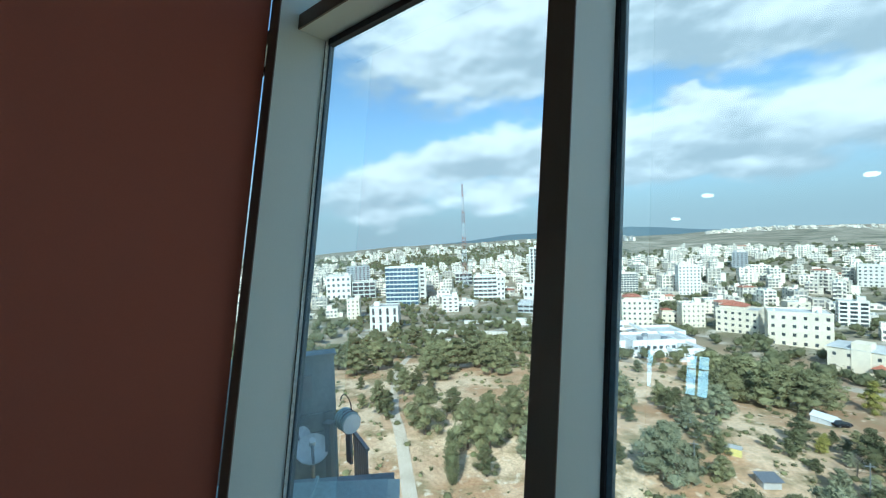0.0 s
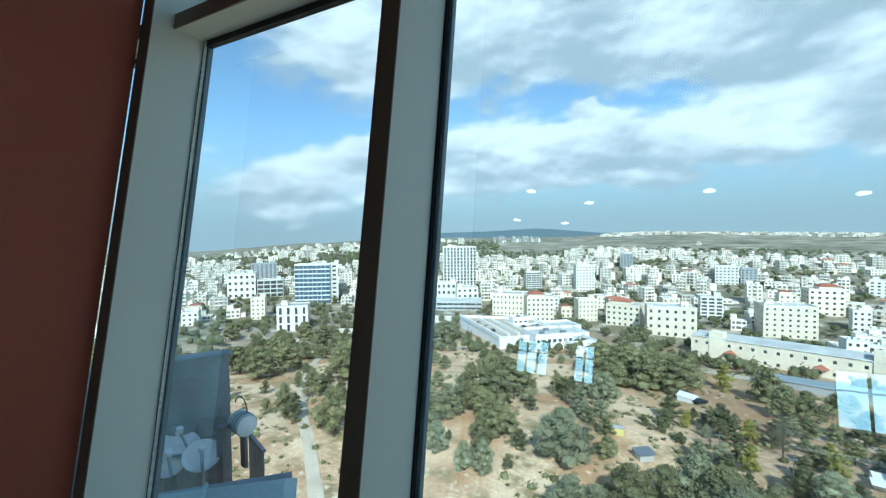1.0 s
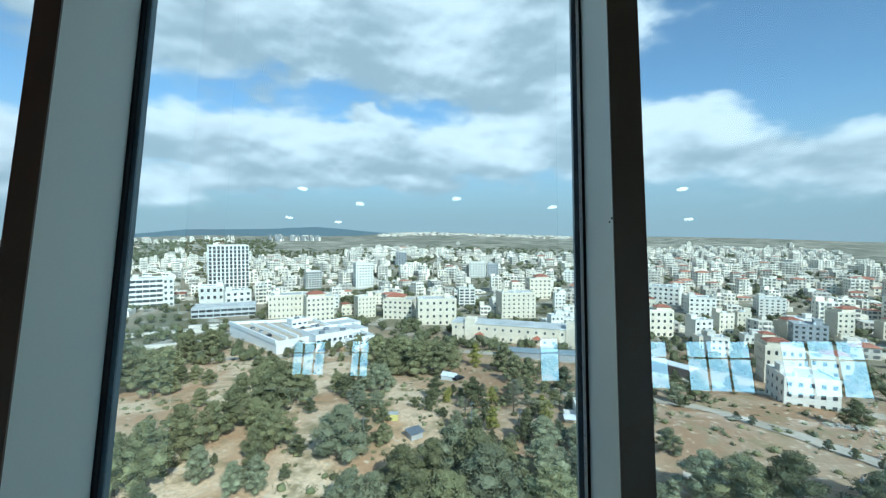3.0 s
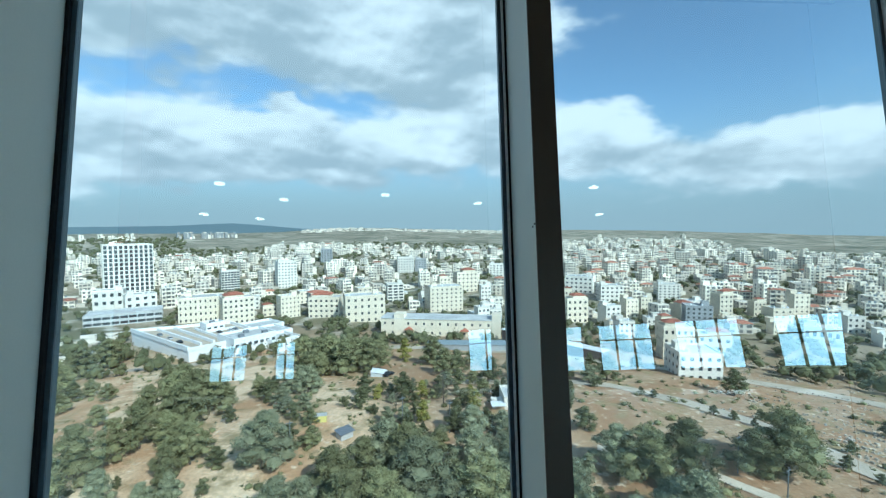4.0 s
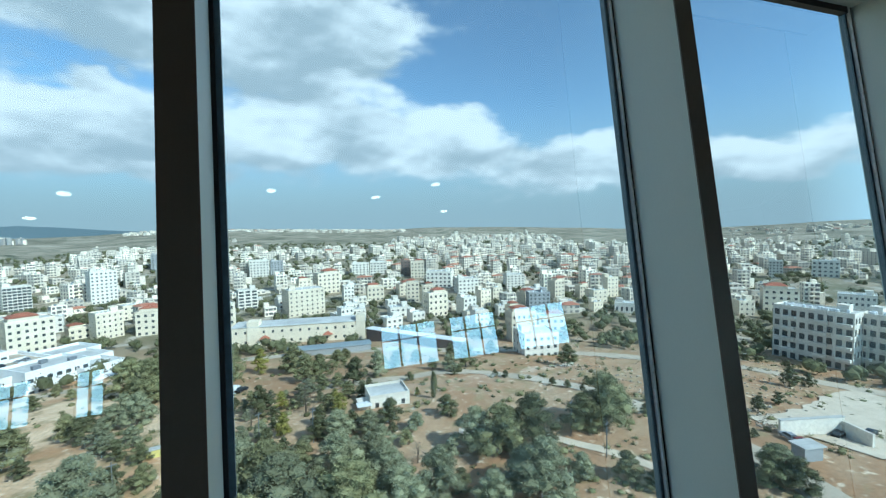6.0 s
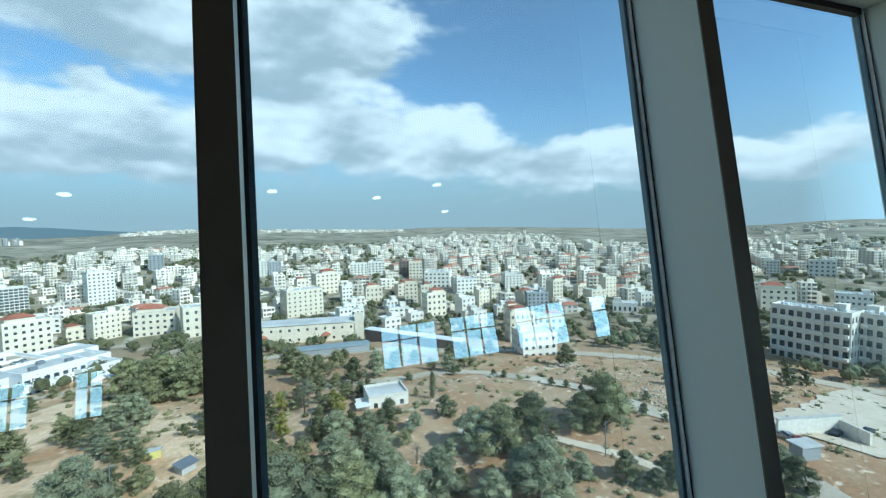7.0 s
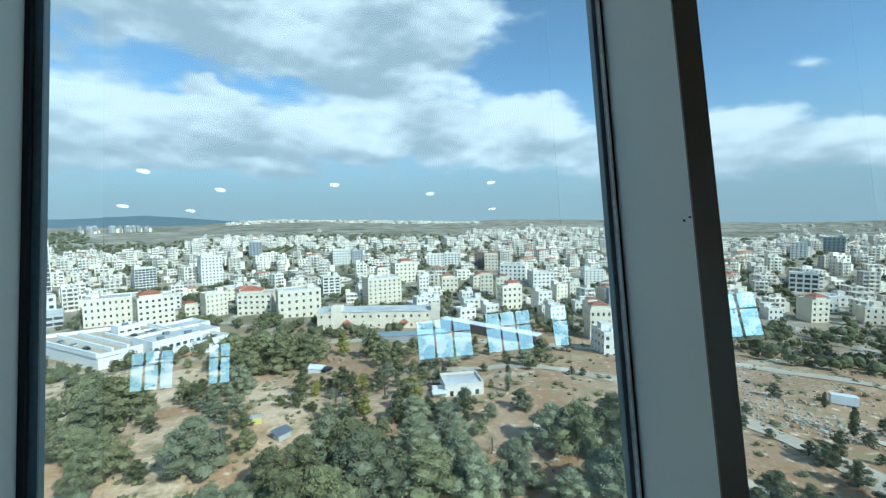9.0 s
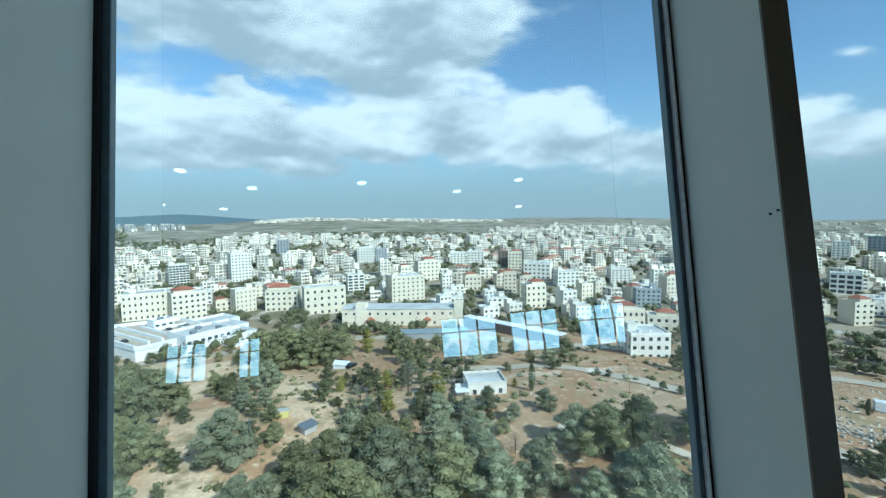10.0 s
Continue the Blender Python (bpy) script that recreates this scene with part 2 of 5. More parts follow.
CAR_PAINT = [material(n_, c_, None, 0.25, 1, 8, 0.0, 0.3) for n_, c_ in (("black_car_paint", (0.02, 0.02, 0.024)), ("white_car_paint", (0.75, 0.75, 0.74)),
                                                                     ("silver_car_paint", (0.4, 0.41, 0.42)), ("red_car_paint", (0.28, 0.03, 0.03)))]
# the ridge's blue distance haze is painted on as emission over near-black
RIDGE_HAZE_GLOW = glow_material("ridge_haze_glow", (0.125, 0.18, 0.215), 1.0)
RIDGE_HAZE_GLOW.node_tree.nodes["Principled BSDF"].inputs["Base Color"].default_value = (0.02, 0.03, 0.03, 1)
FIELD_STONE = material("weathered_field_stone", (0.50, 0.44, 0.35), (0.38, 0.33, 0.26), 0.95, 0.5, 10, 0.3, island=0.3, spec=0.1)
TYRE = material("tyre_rubber", (0.02, 0.02, 0.02), None, 0.9, 4, 8, 0.1)


def ground_material():
    """Tan and rust soil near the tower, paler built-up ground beyond, then dry olive-grey hills."""
    m = bpy.data.materials.new("dry_ground")
    m.use_nodes = True
    n, k = m.node_tree.nodes, m.node_tree.links
    b = n["Principled BSDF"]
    b.inputs["Roughness"].default_value, b.inputs["Specular IOR Level"].default_value = 0.95, 0.1
    at = n.new("ShaderNodeTexCoord").outputs["Object"]

    def noise_at(scale, detail=6):
        t_ = n.new("ShaderNodeTexNoise")
        k.new(at, t_.inputs["Vector"])
        t_.inputs["Scale"].default_value, t_.inputs["Detail"].default_value = scale, detail
        return t_.outputs["Fac"]

    def ranged(socket, a, b_, lo=0.0, hi=1.0):
        r_ = n.new("ShaderNodeMapRange")
        k.new(socket, r_.inputs[0])
        for i, v in enumerate((a, b_, lo, hi)):
            r_.inputs[i + 1].default_value = v
        return r_.outputs[0]

    def blend(fac, one, two):
        x_ = n.new("ShaderNodeMix")
        x_.data_type = "RGBA"
        k.new(fac, x_.inputs[0])
        for i, c in ((6, one), (7, two)):
            if isinstance(c, tuple):
                x_.inputs[i].default_value = (*c, 1)
            else:
                k.new(c, x_.inputs[i])
        return x_.outputs[2]

    soil = blend(ranged(noise_at(0.045), 0.42, 0.58), (0.74, 0.55, 0.35), (0.50, 0.305, 0.165))
    # rust-red earth towards the lane
    apart = n.new("ShaderNodeSeparateXYZ")
    k.new(at, apart.inputs[0])
    edge = n.new("ShaderNodeMath")
    edge.operation = "MULTIPLY_ADD"
    k.new(noise_at(0.03), edge.inputs[0])
    edge.inputs[1].default_value = 60
    k.new(apart.outputs[0], edge.inputs[2])
    rust = blend(ranged(noise_at(0.07), 0.40, 0.62), (0.37, 0.22, 0.118), (0.44, 0.305, 0.185))
    soil = blend(ranged(edge.outputs[0], 62, 92), soil, rust)
    soil = blend(ranged(noise_at(0.16), 0.52, 0.66), soil, (0.33, 0.25, 0.13))
    soil = blend(ranged(noise_at(0.5), 0.58, 0.72), soil, (0.76, 0.62, 0.44))
    town = blend(ranged(noise_at(0.02), 0.40, 0.60), (0.36, 0.295, 0.205), (0.19, 0.175, 0.105))
    town = blend(ranged(noise_at(0.07), 0.55, 0.65), town, (0.50, 0.455, 0.37))
    hills = blend(ranged(noise_at(0.006), 0.38, 0.62), (0.22, 0.195, 0.135), (0.40, 0.345, 0.255))
    hills = blend(ranged(noise_at(0.022), 0.52, 0.60), hills, (0.095, 0.105, 0.065))
    hills = blend(ranged(noise_at(0.011), 0.58, 0.66), hills, (0.52, 0.455, 0.345))
    far = n.new("ShaderNodeVectorMath")
    far.operation = "LENGTH"
    k.new(at, far.inputs[0])
    ragged = n.new("ShaderNodeMath")
    ragged.operation = "MULTIPLY_ADD"
    k.new(noise_at(0.012), ragged.inputs[0])
    ragged.inputs[1].default_value = 160
    k.new(far.outputs["Value"], ragged.inputs[2])
    mixed = blend(ranged(ragged.outputs[0], 300, 390), soil, town)
    mixed = blend(ranged(ragged.outputs[0], 700, 1100), mixed, hills)
    grain = n.new("ShaderNodeHueSaturation")
    k.new(mixed, grain.inputs["Color"])
    k.new(ranged(noise_at(1.4, 8), 0.25, 0.75, 0.72, 1.25), grain.inputs["Value"])
    k.new(grain.outputs[0], b.inputs["Base Color"])
    bump = n.new("ShaderNodeBump")
    bump.inputs["Strength"].default_value, bump.inputs["Distance"].default_value = 0.6, 0.3
    k.new(noise_at(0.9, 8), bump.inputs["Height"])
    k.new(bump.outputs[0], b.inputs["Normal"])
    return m


GROUND = ground_material()


# ---- building blocks ----
class Geo:
    """Collects boxes, prisms and quads, and makes one mesh of them."""

    def __init__(self):
        self.v, self.f, self.m = [], [], []

    def face(self, *pts, mat=0):
        i = len(self.v)
        self.v += [tuple(p) for p in pts]
        self.f.append(tuple(range(i, i + len(pts))))
        self.m.append(mat)

    def solid(self, low, high, mat=0):
        """A closed prism between two rings of points, both counter-clockwise from above."""
        i, n = len(self.v), len(low)
        self.v += [tuple(p) for p in low] + [tuple(p) for p in high]
        self.f += [tuple(range(i + n - 1, i - 1, -1)), tuple(range(i + n, i + 2 * n))]
        self.f += [(i + j, i + (j + 1) % n, i + n + (j + 1) % n, i + n + j) for j in range(n)]
        self.m += [mat] * (n + 2)

    def box(self, x0, x1, y0, y1, z0, z1, mat=0):
        ring = [(x0, y0), (x1, y0), (x1, y1), (x0, y1)]
        self.solid([(x, y, z0) for x, y in ring], [(x, y, z1) for x, y in ring], mat)

    def tube(self, a, b, r0, r1=None, n=8, mat=0):
        a, b = Vector(a), Vector(b)
        q = (b - a).to_track_quat("Z", "Y")
        ring = [q @ Vector((math.cos(2 * math.pi * j / n), math.sin(2 * math.pi * j / n), 0)) for j in range(n)]
        self.solid([a + p * r0 for p in ring], [b + p * (r0 if r1 is None else r1) for p in ring], mat)

    def mesh(self, name, *mats):
        me = bpy.data.meshes.new(name)
        me.from_pydata(self.v, [], self.f)
        for m in mats:
            me.materials.append(m)
        if len(mats) > 1:
            me.polygons.foreach_set("material_index", self.m)
        me.update()
        return me


def part(name, mesh, parent, label="", m=None):
    ob = new(name, mesh)
    ob.parent = parent
    if m is not None:
        ob.matrix_basis = m
    if label:
        ob["label"] = label
    return ob


def thing(name, m, label, category, group="", kind=""):
    ob = new(name)
    ob.matrix_basis = m
    ob.empty_display_size = 0.2
    return tagged(ob, label, category, group, kind)


# ---- terrain ----
def lerp_table(table, v):
    for (a, fa), (b, fb) in zip(table, table[1:]):
        if v <= b:
            u = max(0.0, (v - a) / (b - a))
            return fa + (fb - fa) * u
    return table[-1][1]


NEAR_FALL = [(0, -52), (60, -49.5), (110, -47.5), (160, -53), (230, -60.5), (300, -63), (500, -58), (700, -51)]
SKYLINE = [(-180, -1.0), (-60, -2.0), (-40, -2.1), (-34, -1.7), (-27, -1.0), (-17, -0.75), (-9, -0.45), (-3, -0.45), (4, -0.55), (9, -0.4), (14, 0.0), (19, 0.2),
           (30, -0.1), (42, -0.4), (49, -0.2), (58, -0.4), (64, -0.55), (72, -0.9), (78, -1.05), (83, -1.0), (89, -0.6), (94, -0.2), (110, -0.6), (180, -1.0)]


def terrain(x, y):
    r = math.hypot(x, y)
    if r <= 700:
        return lerp_table(NEAR_FALL, r)
    crest = 1.55 + 3500 * math.tan(math.radians(lerp_table(SKYLINE, math.degrees(math.atan2(x, y)))))
    u = min(1.0, (r - 700) / 2800)
    return -51 + (crest + 51) * u ** 0.8


def surface(x, y):
    """The ground's height with its small swells."""
    r = math.hypot(x, y)
    z = terrain(x, y) + noise.noise((x * 0.03, y * 0.03, 0)) * min(1.2, r * 0.01) + noise.noise((x * 0.12, y * 0.12, 3)) * 0.35 * (r < 320)
    if r > 900:
        z += noise.noise((x * 0.004, y * 0.004, 7)) * min(9, (r - 900) * 0.008)
    return z


def build_ground():
    radii = [0, 8, 20] + [30 + 6 * i for i in range(46)] + [310 + 18 * i for i in range(30)] + [860 * 1.06 ** i for i in range(28)] + [4600]
    steps = 240
    verts = [(0, 0, terrain(0, 0))]
    for r in radii[1:]:
        for j in range(steps):
            a = 2 * math.pi * j / steps
            x, y = r * math.sin(a), r * math.cos(a)
            verts.append((x, y, surface(x, y)))
    faces = [(0, 1 + (j + 1) % steps, 1 + j) for j in range(steps)]
    for i in range(len(radii) - 2):
        a, b = 1 + i * steps, 1 + (i + 1) * steps
        faces += [(a + j, a + (j + 1) % steps, b + (j + 1) % steps, b + j) for j in range(steps)]
    me = bpy.data.meshes.new("ground")
    me.from_pydata(verts, [], faces)
    me.materials.append(GROUND)
    me.polygons.foreach_set("use_smooth", [True] * len(me.polygons))
    tagged(new("ground", me), "dry tan and rust-red hillside falling to a town", "ground", kind="structure")


build_ground()


def build_far_ridge():
    """One long low ridge behind the last hills, far off, its blue haze put in as emission."""
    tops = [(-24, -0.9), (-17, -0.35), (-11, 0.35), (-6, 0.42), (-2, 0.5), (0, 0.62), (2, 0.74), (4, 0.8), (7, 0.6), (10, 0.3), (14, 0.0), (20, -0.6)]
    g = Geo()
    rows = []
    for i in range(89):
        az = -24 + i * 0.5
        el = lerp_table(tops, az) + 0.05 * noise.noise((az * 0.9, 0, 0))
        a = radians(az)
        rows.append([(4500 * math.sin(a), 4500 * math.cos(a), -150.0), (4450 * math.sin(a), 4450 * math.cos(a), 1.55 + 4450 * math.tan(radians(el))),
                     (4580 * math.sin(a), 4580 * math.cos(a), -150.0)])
    for p, q in zip(rows, rows[1:]):
        g.face(q[0], p[0], p[1], q[1])
        g.face(q[1], p[1], p[2], q[2])
    tagged(new("backdrop_ridge", g.mesh("backdrop_ridge", RIDGE_HAZE_GLOW)), "wooded ridge on the far horizon, its blue-grey haze a painted glow", "ridge", kind="structure")


build_far_ridge()

# ---- the leaning glass front ----
LEAN = math.tan(radians(9.22))
WIDE, DEEP = 0.0715, 0.2840
EYE_Z, HEAD, ROOM_TOP = 1.55, 2.62, 5.9
MULLIONS = [(-1.479, 1.476, 15.2), (-0.102, 1.009, 20.64), (1.276, 0.415, 26.12), (2.600, -0.272, 30.40), (3.871, -1.053, 34.51)]
for _ in range(2):
    x_, y_, p_ = MULLIONS[0]
    mid = radians(p_ - 2.5)
    MULLIONS.insert(0, (x_ - 1.5 * math.cos(mid), y_ + 1.5 * math.sin(mid), p_ - 5))
for _ in range(6):
    x_, y_, p_ = MULLIONS[-1]
    mid = radians(p_ + 2.2)
    MULLIONS.append((x_ + 1.5 * math.cos(mid), y_ - 1.5 * math.sin(mid), p_ + 4.4))


def on_front(k, along, out, z):
    """A point by mullion k: along the front to the right, out through the glass from the mullion's inner face, at height z."""
    x, y, p = MULLIONS[k]
    s, c = math.sin(radians(p)), math.cos(radians(p))
    out += LEAN * (z - EYE_Z)
    return (x + along * c + out * s, y - along * s + out * c, z)


def leaning_bar(k, a0, a1, o0, o1, z0, z1, mat, name):
    g = Geo()
    ring = [(a0, o0), (a1, o0), (a1, o1), (a0, o1)]
    g.solid([on_front(k, a, o, z0) for a, o in ring], [on_front(k, a, o, z1) for a, o in ring])
    return g.mesh(name, mat)


def spanning_bar(k, o0, o1, z0, z1, mat, name, trim=WIDE / 2):
    g = Geo()
    low = [on_front(k, trim, o0, z0), on_front(k + 1, -trim, o0, z0), on_front(k + 1, -trim, o1, z0), on_front(k, trim, o1, z0)]
    high = [on_front(k, trim, o0, z1), on_front(k + 1, -trim, o0, z1), on_front(k + 1, -trim, o1, z1), on_front(k, trim, o1, z1)]
    g.solid(low, high)
    return g.mesh(name, mat)


H = WIDE / 2
for k in range(len(MULLIONS)):
    post = thing("mullion", Matrix(), "tall leaning grey aluminium mullion with a dark bronze inner cap", "mullion", "window mullions", "structure")
    part("body", leaning_bar(k, -H, H, 0.003, DEEP + 0.05, 0.0, ROOM_TOP, ALU, "mullion_body"), post)
    part("cap", leaning_bar(k, -H - 0.001, H + 0.001, -0.002, 0.003, 0.0, ROOM_TOP, BRONZE, "mullion_cap"), post, "dark bronze cap")
    for side in (-1, 1):
        # the bead shows on one side of each mullion, and on both of the one beside the partition
        steps = (0.008, 0.014, 0.028) if side < 0 or k == 2 else (0.011, 0.011, 0.026)
        a = sorted((side * H, side * (H + steps[0])))
        part("gasket", leaning_bar(k, *a, DEEP - 0.010, DEEP + 0.02, 0.0, ROOM_TOP, RUBBER, "mullion_gasket"), post, "black rubber gasket")
        if steps[1] > steps[0]:
            a = sorted((side * (H + steps[0]), side * (H + steps[1])))
            part("bead", leaning_bar(k, *a, DEEP - 0.012, DEEP + 0.02, 0.0, ROOM_TOP, BEAD, "mullion_bead"), post, "pale glazing bead")
        a = sorted((side * (H + steps[1]), side * (H + steps[2])))
        part("spacer", leaning_bar(k, *a, DEEP + 0.004, DEEP + 0.03, 0.0, ROOM_TOP, SPACER, "mullion_spacer"), post, "blue-grey edge spacer")

    if k == 4:
        for o, z in ((0.007, 1.581), (0.026, 1.573)):
            part("screw", leaning_bar(k, -H - 0.002, -H, o, o + 0.006, z, z + 0.005, RUBBER, "mullion_screw"), post, "small black screw head")

for k in range(len(MULLIONS) - 1):
    bay = thing("window_%d" % (k + 1), Matrix(), "floor-height leaning window of clear double glazing", "window", "bays of the glass front", "structure")
    rail = part("transom", spanning_bar(k, 0.115, DEEP + 0.05, HEAD, HEAD + 0.075, ALU, "transom"), bay, "grey aluminium transom")
    part("transom_cap", spanning_bar(k, 0.105, 0.115, HEAD - 0.001, HEAD + 0.076, BRONZE, "transom_cap"), rail, "dark bronze cap")
    part("gasket", spanning_bar(k, DEEP - 0.016, DEEP + 0.02, HEAD - 0.034, HEAD, RUBBER, "transom_gasket", H + 0.034), bay, "black rubber gasket")
    part("sill", spanning_bar(k, 0.05, DEEP + 0.05, 0.0, 0.10, ALU, "window_sill"), bay)
    for z0, z1 in ((0.10, HEAD), (HEAD + 0.075, ROOM_TOP)):
        g = Geo()
        low = [on_front(k, H, DEEP + 0.008, z0), on_front(k + 1, -H, DEEP + 0.008, z0), on_front(k + 1, -H, DEEP + 0.032, z0), on_front(k, H, DEEP + 0.032, z0)]
        high = [on_front(k, H, DEEP + 0.008, z1), on_front(k + 1, -H, DEEP + 0.008, z1), on_front(k + 1, -H, DEEP + 0.032, z1), on_front(k, H, DEEP + 0.032, z1)]
        g.solid(low, high)
        g.m = [1, 1, 0, 1, 1, 1]
        pane = part("pane", g.mesh("window_pane", GLASS, CLEAR), bay, "clear glass pane")
        pane.visible_shadow = False

# ---- the hall behind the camera ----
X0, X1, Y0 = -22.0, 12.0, -19.0


def slab(name, ring, z0, z1, mat, label, category):
    g = Geo()
    g.solid([(x, y, z0) for x, y in ring], [(x, y, z1) for x, y in ring])
    return tagged(new(name, g.mesh(name, mat)), label, category, kind="structure")


left_end, right_end = on_front(0, -H, 0.3, 0), on_front(len(MULLIONS) - 1, H, 0.3, 0)
left_top, right_top = on_front(0, -H, 0.3, ROOM_TOP), on_front(len(MULLIONS) - 1, H, 0.3, ROOM_TOP)
front = [on_front(k, 0, DEEP + 0.1, 0)[:2] for k in range(len(MULLIONS))]
front_top = [on_front(k, 0, DEEP + 0.1, ROOM_TOP)[:2] for k in range(len(MULLIONS))]
slab("floor", [(X0, Y0), (X1, Y0), (X1, -12.0)] + front[::-1] + [(X0, -6.0)], -0.3, 0.0, CARPET, "pale stone-tiled hall floor", "floor")
slab("ceiling", [(X0, Y0), (X1, Y0), (X1, -12.0)] + front_top[::-1] + [(X0, -6.0)], ROOM_TOP, ROOM_TOP + 0.3, PLASTER, "high white plastered hall ceiling", "ceiling")
slab("wall_west", [(X0 - 0.3, Y0 - 0.3), (X0, Y0 - 0.3), (X0, -5.7), (X0 - 0.3, -5.7)], -0.3, ROOM_TOP + 0.3, PLASTER, "plain pale hall wall", "wall")
slab("wall_east", [(X1, Y0 - 0.3), (X1 + 0.3, Y0 - 0.3), (X1 + 0.3, -11.7), (X1, -11.7)], -0.3, ROOM_TOP + 0.3, PLASTER, "plain pale hall wall", "wall")


# unseen walls, added past the glazed bays to limit daylight in the hall
def leaning_wall(name, k, end, side, mat):
    g = Geo()
    a, b = on_front(k, side * H, 0.05, 0), on_front(k, side * H, 0.35, 0)
    c, d = on_front(k, side * H, 0.05, ROOM_TOP), on_front(k, side * H, 0.35, ROOM_TOP)
    ex, ey = end
    low, high = [a, (ex, ey, 0), (ex, ey + 0.3, 0), b], [c, (ex, ey, ROOM_TOP), (ex, ey + 0.3, ROOM_TOP), d]
    if side < 0:
        low, high = low[::-1], high[::-1]
    g.solid(low, high)
    tagged(new(name, g.mesh(name, mat)), "unseen plain wall closing the glass front to limit daylight", "wall", kind="structure")


leaning_wall("wall_front_left", 0, (X0, -6.0), -1, PLASTER)
leaning_wall("wall_front_right", len(MULLIONS) - 1, (X1, -12.0), 1, PLASTER)

# far wall with its groups of windows
BACK = [(-19.6, -16.8), (-14.9, -13.5), (-3.4, -0.6), (0.1, 2.35), (3.3, 5.7), (6.9, 9.2)]
SILL_Z, TOP_Z = 0.72, 2.85
g = Geo()
edges = [X0] + [v for pair in BACK for v in pair] + [X1]
for a, b in zip(edges[::2], edges[1::2]):
    g.box(a, b, Y0 - 0.3, Y0, SILL_Z, TOP_Z)
g.box(X0, X1, Y0 - 0.3, Y0, 0, SILL_Z)
g.box(X0, X1, Y0 - 0.3, Y0, TOP_Z, ROOM_TOP + 0.3)
tagged(new("wall_south", g.mesh("wall_south", PLASTER)), "pale hall wall with groups of windows", "wall", kind="structure")
for i, (a, b) in enumerate(BACK):
    win = thing("window_%d" % (20 + i), pose(a, Y0 - 0.15, SILL_Z), "bright window in dark metal frames in the far wall", "window", "windows of the far wall", "structure")
    n_, w_, h_ = (2 if b - a < 1.6 else 3), b - a, TOP_Z - SILL_Z
    for j in range(n_ + 1):
        g = Geo()
        g.box(j * w_ / n_ - 0.045, j * w_ / n_ + 0.045, -0.04, 0.04, 0, h_)
        part("window_frame", g.mesh("hall_window_post", RUBBER), win)
    for z in (0.0, h_ * 0.64, h_ - 0.06):
        g = Geo()
        g.box(0, w_, -0.035, 0.035, z, z + 0.06)
        part("window_frame", g.mesh("hall_window_rail", RUBBER), win)

# oxblood partition, its end cut to the lean of the mullion, with a slit of daylight between
g = Geo()


def partition_ring(z):
    k = 2
    return [on_front(k, -H - 0.006, -0.006, z), on_front(k, -H - 0.16, -0.006, z), on_front(k, -H - 0.16 - 0.25, -2.6, z), on_front(k, -H - 0.010 - 0.25, -2.6, z)]


g.solid(partition_ring(0)[::-1], partition_ring(ROOM_TOP)[::-1])
tagged(new("wall_partition", g.mesh("wall_partition", RED_WALL)), "oxblood red painted partition beside the window", "wall", kind="structure")

DOWNLIGHTS = [(-6.65, -5.85), (-5.83, -7.37), (-3.03, -8.15), (-0.67, -9.83), (-8.73, -7.42), (-7.5, -8.4), (1.13, -12.1), (1.18, -9.65)]
first = None
for x, y in DOWNLIGHTS:
    m = pose(x, y, ROOM_TOP)
    if first is None:
        first = thing("downlight", m, "round recessed downlight glowing warm white in the ceiling", "ceiling light", "downlights of the hall")
        g = Geo()
        g.tube((0, 0, -0.006), (0, 0, 0.0), 0.145, n=28)
        part("trim_ring", g.mesh("downlight_ring", PLASTER), first)
        g = Geo()
        g.tube((0, 0, -0.010), (0, 0, -0.006), 0.13, n=28)
        part("lens", g.mesh("downlight_lens", LAMP), first, "glowing lens")
    else:
        copy_thing(first, m)

# ---- the town ----
STYLE = {  # wall, share of a cell that is opening (across, up), label
    "cream": (CREAM, 0.33, 0.40, "cream limestone block with rows of small dark windows"),
    "white": (WHITE, 0.46, 0.44, "white limestone apartment block with dark windows"),
    "grey": (GREY, 0.45, 0.5, "grey rendered block of flats"),
    "brown": (BROWN, 0.5, 0.55, "brown clad narrow tower block"),
    "redtop": (CREAM, 0.42, 0.42, "pale stone house with a red tiled roof"),
    "dark": (PANE, 0.86, 0.72, "dark glass office block with pale bands"),
    "glass": (TOWER_GLASS, 0.94, 0.70, "blue curtain glass office tower with pale floor bands"),
    "frame": (WHITE, 0.72, 0.62, "unfinished white concrete frame with open dark floors"),
    "grid": (WHITE, 0.62, 0.80, "office tower with a white grid of upright fins"),
    "strip": (WHITE, 0.90, 0.52, "white office block with dark window bands"),
    "panel": (WHITE, 0.34, 0.80, "white civic building with tall dark panels"),
    "garage": (CONCRETE, 0.88, 0.50, "low open concrete parking deck"),
    "balcony": (WHITE, 0.64, 0.54, "white apartment block with deep balconies and roof tanks"),
    "hut": (WHITE, 0.30, 0.40, "small white flat-roofed house among the trees"),
}
g = Geo()
g.box(-0.5, 0.5, -0.05, 0.03, 0, 1)
UNIT_PANE = g.mesh("building_pane", PANE)
g = Geo()
g.box(-0.5, 0.5, -0.05, 0.03, 0, 1)
UNIT_BLUE = g.mesh("building_blue_pane", TOWER_GLASS)
g = Geo()
g.tube((0, 0, 0), (0, 0, 1.3), 0.6, n=10)
g.tube((0, 0, 1.3), (0, 0, 1.5), 0.6, 0.2, n=10)
TANK_MESH = g.mesh("water_tank", TANK)
g = Geo()
g.box(-0.5, 0.5, -0.5, 0.5, 0, 1)
SLAB_MESH = g.mesh("balcony_slab", WHITE)
TAKEN = []
SIGHT = []


